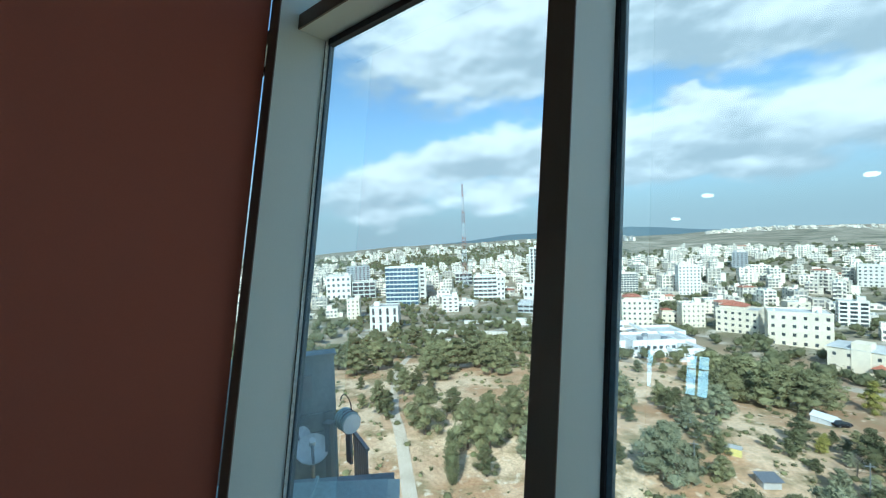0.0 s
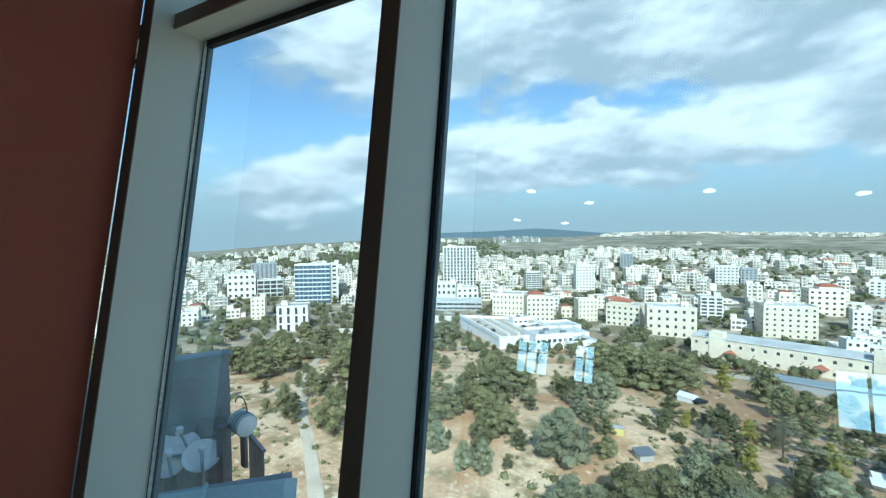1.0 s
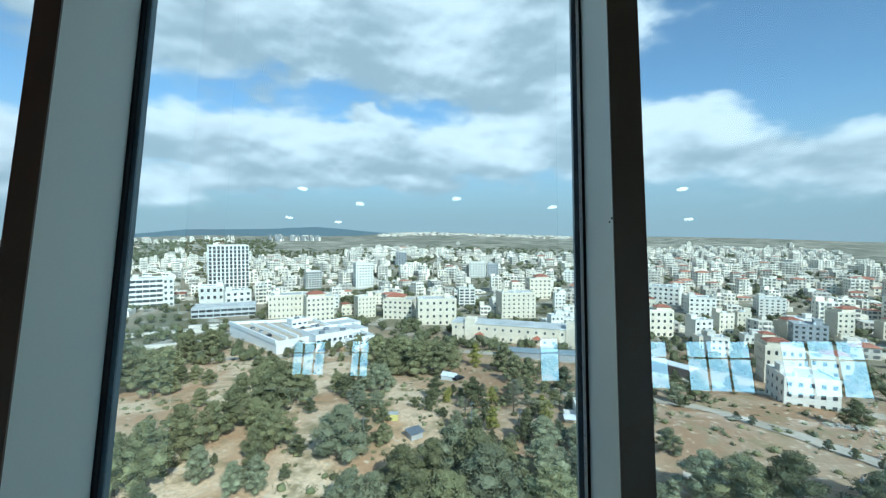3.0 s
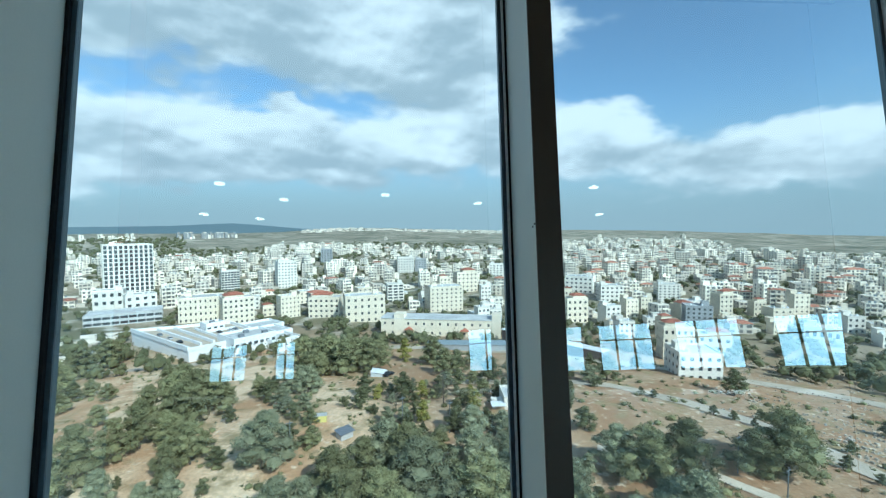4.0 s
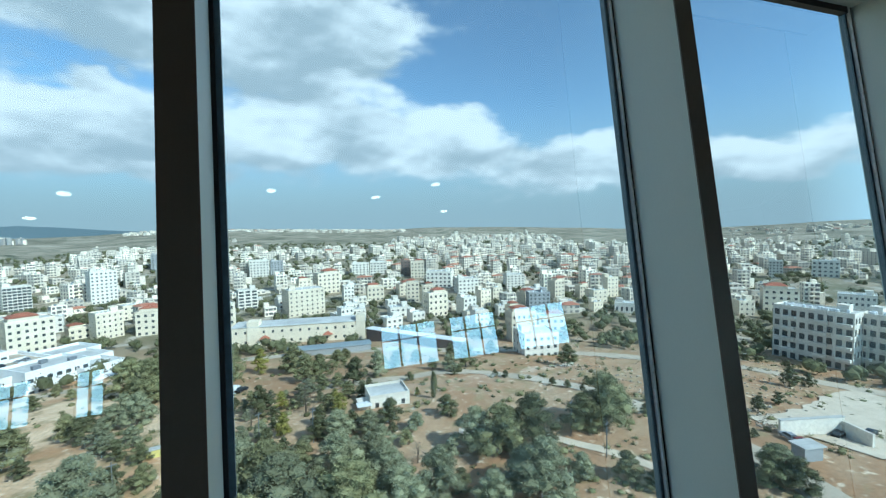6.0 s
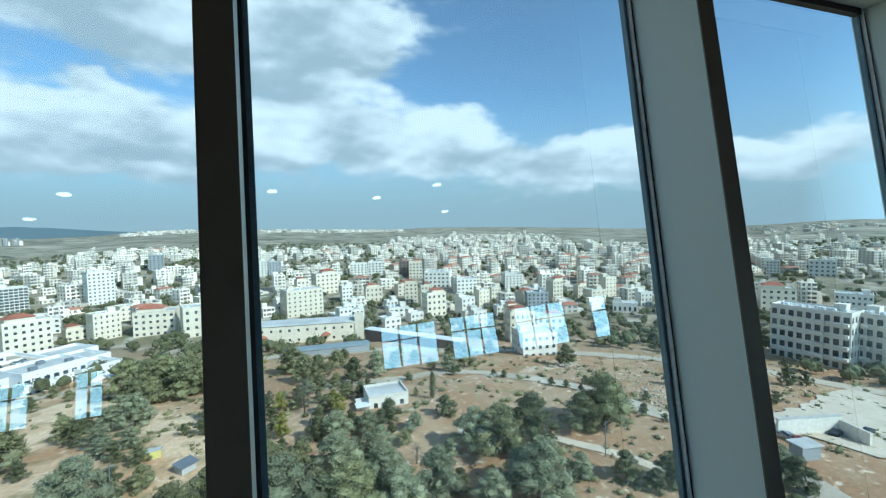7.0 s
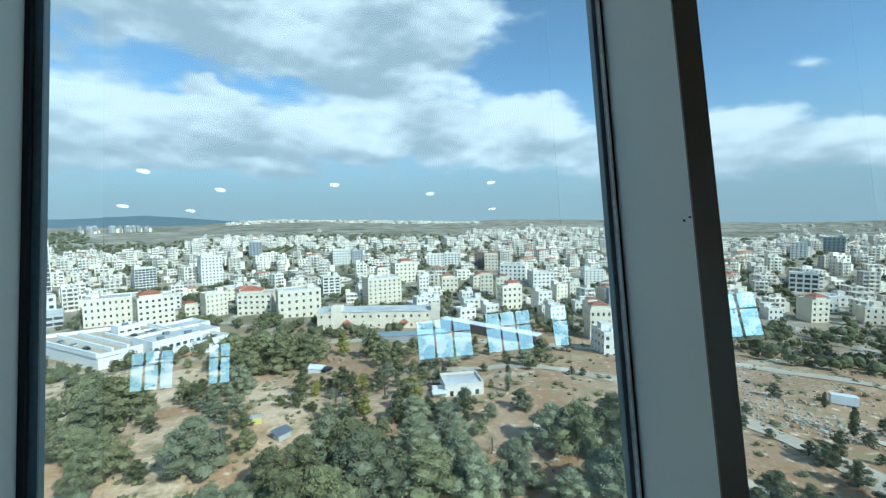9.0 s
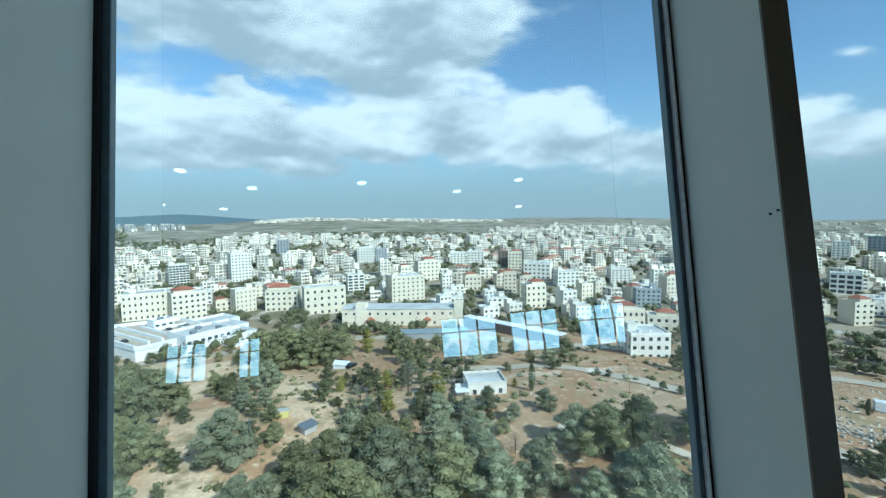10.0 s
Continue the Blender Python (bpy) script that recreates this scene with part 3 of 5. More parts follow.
def facade(g, panes, w, h, cols, floors, su, sv, place, reveal=0.3):
    """A wall w by h in which every cell has a deep opening; place(u, v, out) gives its points."""
    cw, ch = w / cols, h / floors
    for i in range(cols):
        for j in range(floors):
            u0, u1, v0, v1 = i * cw, (i + 1) * cw, j * ch, (j + 1) * ch
            a0, a1 = u0 + cw * (1 - su) / 2, u1 - cw * (1 - su) / 2
            b0, b1 = v0 + ch * (1 - sv) * 0.45, v1 - ch * (1 - sv) * 0.55
            g.face(place(u0, v0, 0), place(u1, v0, 0), place(u1, b0, 0), place(u0, b0, 0))
            g.face(place(u0, b1, 0), place(u1, b1, 0), place(u1, v1, 0), place(u0, v1, 0))
            g.face(place(u0, b0, 0), place(a0, b0, 0), place(a0, b1, 0), place(u0, b1, 0))
            g.face(place(a1, b0, 0), place(u1, b0, 0), place(u1, b1, 0), place(a1, b1, 0))
            for p, q in (((a0, b0), (a1, b0)), ((a1, b0), (a1, b1)), ((a1, b1), (a0, b1)), ((a0, b1), (a0, b0))):
                g.face(place(*p, 0), place(*q, 0), place(*q, -reveal), place(*p, -reveal))
            panes.append((place((a0 + a1) / 2, b0, -reveal), a1 - a0, b1 - b0))


def building(style, x, y, w, h, rot, cols, floors, deep=None, tanks=0, sides=True):
    wall, su, sv, label = STYLE[style]
    cols, floors = max(1, cols), max(1, floors)
    deep = deep or max(8.0, min(18.0, w * 0.7))
    z = min(terrain(x, y), terrain(x * 1.04, y * 1.04)) - 0.3
    TAKEN.append((x, y, max(w, deep) * 0.75))
    SIGHT.append((math.degrees(math.atan2(x, y)), math.hypot(x, y), math.degrees(w * 0.5 / math.hypot(x, y))))
    # the front's middle stands at x, y; the body lies behind it
    kind_name = {"hut": "hut", "garage": "parking_deck", "redtop": "house"}.get(style, "apartment_building" if style in ("cream", "white", "grey", "balcony", "brown", "frame") else "office_building")
    top = thing(kind_name, pose(x, y, z, 0, 0, rot), label, "building", "buildings of the town")
    g, panes = Geo(), []
    h += 0.3
    side_cols = max(1, round(cols * deep / w))
    facade(g, panes, w, h, cols, floors, su, sv, lambda u, v, o: (u - w / 2, -o, v))
    front_count = len(panes)
    if sides:
        facade(g, panes, deep, h, side_cols, floors, su * 0.8, sv, lambda u, v, o: (w / 2 + o, u, v))
        right_count = len(panes)
        facade(g, panes, deep, h, side_cols, floors, su * 0.8, sv, lambda u, v, o: (-w / 2 - o, deep - u, v))
    else:
        g.face((w / 2, 0, 0), (w / 2, deep, 0), (w / 2, deep, h), (w / 2, 0, h))
        g.face((-w / 2, deep, 0), (-w / 2, 0, 0), (-w / 2, 0, h), (-w / 2, deep, h))
        right_count = front_count
    g.face((w / 2, deep, 0), (-w / 2, deep, 0), (-w / 2, deep, h), (w / 2, deep, h))
    g.face((-w / 2, 0, h - 0.3), (w / 2, 0, h - 0.3), (w / 2, deep, h - 0.3), (-w / 2, deep, h - 0.3))
    wall_mat = WHITE if style in ("dark", "glass") else wall
    part("wall", g.mesh("building_wall", wall_mat), top)
    unit = UNIT_BLUE if style == "glass" else UNIT_PANE
    for i, (p, pw, ph_) in enumerate(panes):
        turn = 0 if i < front_count else (90 if i < right_count else -90)
        part("window", unit, top, "", Matrix.LocRotScale(p, Euler((0, 0, radians(turn))), (pw, 1, ph_)))
    g = Geo()
    e = 0.25
    for b in ((-w / 2 - 0.05, w / 2 + 0.05, -0.05, e), (-w / 2 - 0.05, w / 2 + 0.05, deep - e, deep + 0.05), (-w / 2 - 0.05, -w / 2 + e, e, deep - e), (w / 2 - e, w / 2 + 0.05, e, deep - e)):
        g.box(*b, h, h + 0.8)
    part("parapet", g.mesh("building_parapet", wall_mat if style != "redtop" else CREAM), top)
    if style == "redtop":
        g = Geo()
        c0 = w * 0.12 * (-1 if int(abs(y)) % 2 else 1)
        aw, a0, a1 = w * 0.31, deep * 0.12, deep * 0.78
        g.box(c0 - aw, c0 + aw, a0, a1, h - 0.3, h + 2.2)
        part("attic", g.mesh("attic", CREAM), top)
        g = Geo()
        o = 0.5
        ring = [(c0 - aw - o, a0 - o), (c0 + aw + o, a0 - o), (c0 + aw + o, a1 + o), (c0 - aw - o, a1 + o)]
        m = min(aw * 2, a1 - a0) * 0.42
        inner = [(c0 - aw + m, a0 + m), (c0 + aw - m, a0 + m), (c0 + aw - m, a1 - m), (c0 - aw + m, a1 - m)]
        g.solid([(p, q, h + 2.2) for p, q in ring], [(p, q, h + 2.2 + m * 0.5) for p, q in inner])
        part("roof", g.mesh("hip_roof", TILE), top, "red tiled hip roof")
        g = Geo()
        g.box(-w / 2 + e, w / 2 - e, e, deep - e, h + 0.005, h + 0.15)
        part("terrace", g.mesh("roof_terrace", ROOF), top, "pale roof terrace")
    else:
        g = Geo()
        g.box(-w / 2 + e, w / 2 - e, e, deep - e, h + 0.005, h + 0.15)
        part("roof", g.mesh("flat_roof", ROOF), top, "pale flat roof")
        if style not in ("hut", "garage"):
            g = Geo()
            sx = (w * 0.3) * (-1 if int(abs(x)) % 2 else 1)
            g.box(sx - 2, sx + 2, deep * 0.45, deep * 0.45 + 4, h + 0.15, h + 2.9)
            g.box(sx - 2.2, sx + 2.2, deep * 0.45 - 0.2, deep * 0.45 + 4.2, h + 2.9, h + 3.1)
            part("stair_head", g.mesh("stair_head", wall_mat), top)
        rng = random.Random(int(abs(x * 7 + y * 13)))
        for _ in range(tanks or (3 if style in ("cream", "white", "grey") else 0)):
            part("water_tank", TANK_MESH, top, "white roof water tank", pose(rng.uniform(-w * 0.42, w * 0.42), rng.uniform(1.2, deep * 0.4), h + 0.15))
    if style == "balcony":
        for j in range(1, floors):
            for u in (-w * 0.28, w * 0.12, w * 0.40):
                part("balcony", SLAB_MESH, top, "", Matrix.LocRotScale((u, -0.95, j * h / floors - 0.1), None, (w * 0.17, 1.9, 1.15)))
    return top


building("cream", 100.4, 274.6, 27.4, 18.2, -12, 6, 4, deep=16)
building("cream", 1.9, 332.0, 27.0, 16.7, -6, 9, 4, deep=18)
building("redtop", 24.5, 315.5, 19.7, 17.4, 6, 6, 5)
building("cream", 58.6, 316.4, 14.1, 15.6, 10, 5, 5)
building("redtop", 79.0, 303.1, 22.4, 14.5, -30, 6, 4)
building("dark", 29.3, 466.2, 16.8, 18.9, 8, 6, 8)
building("white", 81.3, 454.2, 18.9, 27.2, 5, 6, 9)
building("grey", 179.8, 669.6, 18.0, 21.1, -15, 4, 8)
building("frame", 148.8, 331.9, 14.3, 15.2, -14, 3, 6)
building("white", 238.3, 499.0, 21.8, 20.0, -21, 6, 6)
building("grey", 261.8, 501.2, 15.0, 16.7, -23, 4, 6)
building("cream", 167.7, 277.0, 26.8, 18.7, -13, 7, 6, deep=18)
building("redtop", 229.7, 340.5, 21.2, 19.1, -14, 5, 5)
building("white", 323.6, 412.9, 21.3, 14.3, -38, 5, 5)
building("white", 339.7, 398.3, 20.5, 15.6, -40, 5, 5)
building("brown", 351.7, 361.9, 12.1, 17.7, -44, 3, 6)
building("redtop", 349.4, 340.0, 15.5, 18.4, -46, 4, 5)
building("white", 316.1, 278.0, 25.7, 15.2, -59, 6, 4)
building("white", 305.1, 231.6, 19.2, 13.6, -33, 5, 4)
building("redtop", 223.6, 196.8, 14.8, 16.5, -24, 4, 4)
building("redtop", 232.4, 275.9, 14.2, 11.9, -30, 4, 3)
building("white", 347.8, 207.3, 17.8, 13.8, -39, 5, 6)
building("grey", 278.1, 145.5, 15.6, 13.6, -47, 5, 5)
building("redtop", 190.0, 107.9, 13.3, 16.1, -40, 5, 4)
building("white", 163.1, 84.0, 15.7, 10.2, -38, 5, 3, deep=14)
building("balcony", 238.8, -3.8, 28.0, 23.5, -111, 9, 5, deep=13, tanks=14)
building("balcony", 239.6, -25.4, 14.8, 22.9, -116, 5, 5, deep=13, tanks=14)
building("redtop", 363.6, 9.9, 19.6, 15.5, -78, 5, 4)
building("white", 386.7, -28.3, 18.9, 11.0, -94, 7, 3)
building("white", 531.4, 19.6, 11.1, 17.0, -88, 4, 6)
building("white", 556.8, -17.8, 20.7, 15.6, -92, 5, 4)
building("glass", -178.5, 364.1, 32.1, 36.1, 14, 8, 9, deep=14)
building("white", -160.9, 373.1, 7.1, 36.3, 23, 1, 9, deep=12)
building("panel", -145.0, 265.0, 20.5, 17.1, 19, 4, 3)
building("dark", -238.7, 393.6, 24.7, 17.1, 26, 4, 4)
building("white", -262.6, 381.6, 26.0, 24.3, 27, 5, 4)
building("strip", -105.4, 401.2, 22.8, 23.6, 15, 5, 6)
building("white", -90.2, 403.1, 7.7, 23.4, 13, 2, 5)
building("dark", -161.3, 508.0, 21.6, 14.4, 18, 4, 3)
building("grey", -326.5, 524.6, 32.9, 19.6, 32, 6, 7)
building("grid", -53.6, 480.1, 37.8, 46.2, 11, 10, 12, deep=28)
building("white", -56.8, 390.3, 18.4, 17.3, 0, 4, 3)
building("white", -35.8, 381.6, 19.6, 14.2, 15, 4, 3)
building("garage", -42.8, 350.2, 43.1, 6.7, 2, 9, 2, deep=22)
building("white", 307.3, 93.0, 16.2, 6.4, -73, 5, 1)
building("frame", 426.8, 73.9, 18.0, 14.8, -80, 4, 4)
building("white", 648.6, 118.2, 15.6, 20.4, -80, 4, 7)
building("grey", 740.1, 99.6, 21.6, 22.2, -82, 5, 6)
building("redtop", 227.5, 110.9, 15.0, 8.1, -54, 4, 2)
HUT = building("hut", 76.6, 85.0, 11.0, 3.4, -29, 3, 1, deep=9)

# the long depot, its stair tower and the shed behind it
def bar(name, a, b, h, deep, mat_wall, mat_roof, label, cols=0):
    a, b = Vector(a), Vector(b)
    length = (b - a).length
    rot = math.degrees(math.atan2(b.y - a.y, b.x - a.x))
    z = min(a.z, b.z) - 0.5
    top = thing(name, pose(a.x, a.y, z, 0, 0, rot), label, "building", "buildings of the town")
    g, panes = Geo(), []
    if cols:
        facade(g, panes, length, h, cols, 2, 0.26, 0.28, lambda u, v, o: (u, -o, v))
        g.face((length, 0, 0), (length, deep, 0), (length, deep, h), (length, 0, h))
        g.face((0, deep, 0), (0, 0, 0), (0, 0, h), (0, deep, h))
        g.face((length, deep, 0), (0, deep, 0), (0, deep, h), (length, deep, h))
    else:
        g.box(0, length, 0, deep, 0, h)
    part("wall", g.mesh(name + "_wall", mat_wall), top)
    for p, pw, ph_ in panes:
        part("window", UNIT_PANE, top, "", Matrix.LocRotScale(p, None, (pw, 1, ph_)))
    g = Geo()
    g.solid([(-0.5, -0.5, h), (length + 0.5, -0.5, h), (length + 0.5, deep + 0.5, h), (-0.5, deep + 0.5, h)],
            [(-0.3, -0.3, h + 0.35), (length + 0.3, -0.3, h + 0.35), (length + 0.3, deep + 0.3, h + 0.35), (-0.3, deep + 0.3, h + 0.35)])
    part("roof", g.mesh(name + "_roof", mat_roof), top)
    m = Vector(((a.x + b.x) / 2, (a.y + b.y) / 2))
    for u in (0.1, 0.3, 0.5, 0.7, 0.9):
        TAKEN.append((a.x + (b.x - a.x) * u, a.y + (b.y - a.y) * u, 14))
    return top


g = Geo()
g.box(-8.6, -5.4, 0.6, 5.2, 0, 2.5)
part("annex", g.mesh("hut_annex", WHITE), HUT, "low white annex")
g = Geo()
g.solid([(-9.2, -1.4, 2.5), (-5.2, -1.4, 2.5), (-5.2, 1.2, 2.8), (-9.2, 1.2, 2.8)], [(-9.2, -1.4, 2.6), (-5.2, -1.4, 2.6), (-5.2, 1.2, 2.9), (-9.2, 1.2, 2.9)])
part("awning", g.mesh("hut_awning", TANK), HUT, "white sheet awning")

depot = bar("depot", (93.8, 230.5, -61.2), (149.6, 187.2, -60.9), 10.6, 15, CREAM, ROOF, "long cream two-storey depot with small windows and red porches", 15)
for u in (17, 50):
    g = Geo()
    g.solid([(u - 2.6, -2.6, 4.4), (u + 2.6, -2.6, 4.4), (u + 2.6, 0, 4.4), (u - 2.6, 0, 4.4)], [(u - 0.2, -0.2, 6.0), (u + 0.2, -0.2, 6.0), (u + 0.2, 0, 6.0), (u - 0.2, 0, 6.0)])
    part("porch_roof", g.mesh("porch_roof", TILE), depot, "red tiled porch roof")
g = Geo()
g.box(65.6, 70.6, -0.4, 8, 0, 14.2)
part("stair_tower", g.mesh("stair_tower", CREAM), depot)
g = Geo()
g.box(8, 14, -0.4, 7, 0, 13.6)
part("stair_tower", g.mesh("stair_tower_left", CREAM), depot)
bar("storage_shed", (143.5, 178.5, -60.3), (154.5, 121.5, -57.0), 7.4, 5, BROWN, TANK, "long low shed with a white sheet roof and rust-brown side")
bar("greenhouse", (96.0, 176.0, -56.8), (128.0, 156.0, -56.0), 3.0, 7, GREY, SLATE, "low grey shed with solar panels on its roof")

# shopping centre: white podium with roof parking, front and side wings
def mall_block(mall, u0, u1, v0, v1, z0, z1, cols=0, name="wing"):
    """A white block of the mall; cols openings along its front."""
    g, panes = Geo(), []
    if cols:
        w_, h_ = u1 - u0, z1 - z0
        facade(g, panes, w_, h_, cols, max(1, round(h_ / 4.2)), 0.62, 0.34, lambda u, v, o: (u0 + u, v0 - o, z0 + v))
        g.face((u1, v0, z0), (u1, v1, z0), (u1, v1, z1), (u1, v0, z1))
        g.face((u0, v1, z0), (u0, v0, z0), (u0, v0, z1), (u0, v1, z1))
        g.face((u1, v1, z0), (u0, v1, z0), (u0, v1, z1), (u1, v1, z1))
    else:
        g.box(u0, u1, v0, v1, z0, z1)
    wing = part(name, g.mesh("mall_" + name, MALL_WHITE), mall)
    for p, pw, ph_ in panes:
        part("window", UNIT_PANE, wing, "", Matrix.LocRotScale(p, None, (pw, 1, ph_)))
    g = Geo()
    g.box(u0 + 0.4, u1 - 0.4, v0 + 0.4, v1 - 0.4, z1 - 0.3, z1 + 0.05)
    part("roof", g.mesh("mall_roof", ROOF), wing, "pale flat roof")
    for b in ((u0, u1, v0, v0 + 0.4), (u0, u1, v1 - 0.4, v1), (u0, u0 + 0.4, v0 + 0.4, v1 - 0.4), (u1 - 0.4, u1, v0 + 0.4, v1 - 0.4)):
        g = Geo()
        g.box(*b, z1, z1 + 1.3)
        part("parapet", g.mesh("mall_parapet", MALL_WHITE), wing, "bright white parapet")


mall = thing("shopping_centre", pose(-4, 226.9, -62.5, 0, 0, 21.5), "white stepped shopping centre with roof parking and ramps", "building", "buildings of the town")
MALL_WHITE = material("white_painted_concrete", (0.82, 0.80, 0.76), (0.74, 0.72, 0.68), 0.8, 0.3, 14, 0.15)
g = Geo()
g.solid([(0, 0, 0), (40, 0, 0), (40, 44, 0), (-4, 66, 0)], [(0, 0, 7.2), (40, 0, 7.2), (40, 44, 7.2), (-4, 66, 7.2)])
part("podium", g.mesh("mall_podium", MALL_WHITE), mall)
g = Geo()
g.solid([(0.8, 0.8, 7.2), (39.2, 0.8, 7.2), (39.2, 43.5, 7.2), (-3, 64.5, 7.2)], [(0.8, 0.8, 7.26), (39.2, 0.8, 7.26), (39.2, 43.5, 7.26), (-3, 64.5, 7.26)])
part("parking_deck", g.mesh("mall_deck", ASPHALT), mall, "grey roof parking deck")
for p, q, hi in (((0, 0), (40, 0), 1.6), ((40, 0), (40, 44), 1.4), ((40, 44), (-4, 66), 1.6), ((-4, 66), (0, 0), 2.2), ((8, 6), (6, 58), 1.5), ((14, 6), (13, 54), 1.5), ((20, 14), (34, 14), 1.2), ((20, 30), (36, 30), 1.2), ((20, 14), (20, 44), 1.2)):
    d = (Vector((*q, 0)) - Vector((*p, 0))).normalized()
    side = Vector((-d.y, d.x, 0)) * 0.45
    ring = [Vector((*p, 0)) - side, Vector((*q, 0)) - side, Vector((*q, 0)) + side, Vector((*p, 0)) + side]
    g = Geo()
    g.solid([(v.x, v.y, 7.2) for v in ring], [(v.x, v.y, 7.2 + hi) for v in ring])
    part("parapet", g.mesh("mall_deck_parapet", MALL_WHITE), mall, "bright white parapet")
mall_block(mall, 17, 39, -9, 9, 0, 9.6, 7, "front_wing")
mall_block(mall, 34, 50, -14, 2, 0, 6.0, 5, "terrace_wing")
mall_block(mall, 40.5, 58, 6, 26, 0, 5.2, 5, "side_wing")
mall_block(mall, 42, 66, 28, 46, 0, 4.5, 6, "rear_wing")
mall_block(mall, 22, 32, 34, 42, 7.2, 10.4, 3, "stair_house")
for u, v in ((36, -17), (41, -19), (46, -21)):
    g = Geo()
    g.solid([(u, v, 0), (u + 5, v, 0), (u + 5, v + 8, 0), (u, v + 8, 0)], [(u, v, 2.2), (u + 5, v, 2.2), (u + 5, v + 8, 3.6), (u, v + 8, 3.6)])
    part("ramp", g.mesh("mall_ramp", MALL_WHITE), mall, "sloping white ramp")
for u, v in ((22, -4), (28, 3), (34, -5), (26, 38)):
    g = Geo()
    g.box(u, u + 2.6, v, v + 1.8, 9.6 if v < 20 else 10.4, 11.2 if v < 20 else 12.0)
    part("roof_unit", g.mesh("roof_unit", STEEL), mall, "grey roof plant")
for px, py, rr in ((0, 240, 20), (20, 240, 24), (-10, 262, 24), (15, 262, 26), (40, 255, 22), (-25, 285, 16), (30, 285, 24)):
    TAKEN.append((px, py, rr))

# retaining walls and low sheds on the slope beside the shopping centre
for x, y, length, rot, h in ((-130, 232, 60, 8, 3.0), (-112, 262, 70, 4, 3.4), (-96, 300, 60, 6, 3.0), (-60, 318, 36, -4, 2.5)):
    wall_ = thing("retaining_wall", pose(x, y, terrain(x, y) - 0.5, 0, 0, rot), "long pale stone retaining wall on the slope", "wall", "retaining walls")
    g = Geo()
    g.box(0, length, 0, 0.6, 0, h)
    part("body", g.mesh("retaining_body", WHITE), wall_)
    g = Geo()
    g.box(-0.1, length + 0.1, -0.1, 0.7, h, h + 0.25)
    part("coping", g.mesh("retaining_coping", CONCRETE), wall_)

# ---- houses of the quarter: the nearest as things, those farther off as one spread ----
rng = random.Random(11)
near_list, far_list = [], []


def is_free(x, y, r):
    return all((x - a) ** 2 + (y - b) ** 2 > (r * 0.6 + c) ** 2 for a, b, c in TAKEN)


for _ in range(60000):
    a = rng.uniform(-52, 112)
    r = 225 + 1900 * rng.random() ** 1.25
    x, y = r * math.sin(radians(a)), r * math.cos(radians(a))
    limit = 250 if a > 58 else (255 if a > 34 else (300 if a > 2 else 350))
    if r < limit or (60 < a and r < 300 + (a - 60) * 1.2):
        continue
    reach = lerp_table([(-52, 900), (-20, 800), (-5, 850), (10, 1000), (25, 1050), (40, 950), (49, 1000), (55, 1200), (62, 1250), (66, 950), (80, 1050), (112, 1100)], a)
    thick = noise.noise((x * 0.005, y * 0.005, 1.7)) + 0.28 - max(0, (r - reach * 0.75) / (reach * 0.35)) * 0.6
    if 14 < a < 33 and 620 < r < 1300:
        thick -= 0.25
    if 40 < a < 75:
        thick += 0.2
    if thick < rng.uniform(-0.15, 0.45):
        continue
    if any(abs(a - la) < half + 0.9 and lr * 0.80 < r < lr for la, lr, half in SIGHT):
        continue
    w = rng.uniform(8, 15) if r < 600 else rng.choice((8, 9, 10, 12, 14, 19))
    if not is_free(x, y, w):
        continue
    TAKEN.append((x, y, w * (1.15 if r < 560 else 1.2)))
    floors = rng.choice((1, 2, 2, 2, 3, 3, 3, 4, 5)) if r > 330 else rng.choice((2, 2, 3, 4))
    rot = -a * 0.6 + 32 * noise.noise((x * 0.006, y * 0.006, 5)) + rng.uniform(-14, 14)
    (near_list if r < 395 and len(near_list) < 60 else far_list).append((x, y, w, floors, rot, rng.random()))
    if len(far_list) > 2500:
        break
for x, y, w, floors, rot, pick in near_list:
    red = 0.55 if 44 < math.degrees(math.atan2(x, y)) < 72 else 0.15
    style = "redtop" if pick < red else ("white" if pick < 0.8 else "cream")
    building(style, x, y, w, floors * 3.2, rot, max(3, int(w / 3.6)), floors, w * rng.uniform(0.7, 1.0), sides=False)

# villages on the skyline ridges
for a0, a1, r0, r1, n in ((12, 44, 2500, 3400, 420), (50, 64, 1300, 1900, 70), (78, 100, 1700, 2900, 110), (-40, -6, 1000, 2300, 230), (-2, 4, 2000, 2150, 16)):
    for _ in range(n):
        a, r = radians(rng.uniform(a0, a1)), rng.uniform(r0, r1)
        x, y = r * math.sin(a), r * math.cos(a)
        if noise.noise((x * 0.0022, y * 0.0022, 8)) > -0.12:
            far_list.append((x, y, rng.uniform(10, 20), rng.choice((1, 2, 2, 3, 3) if a0 > 0 else (2, 3, 4, 5, 7)) if n > 20 else 9, -math.degrees(a) + rng.uniform(-25, 25), rng.random()))

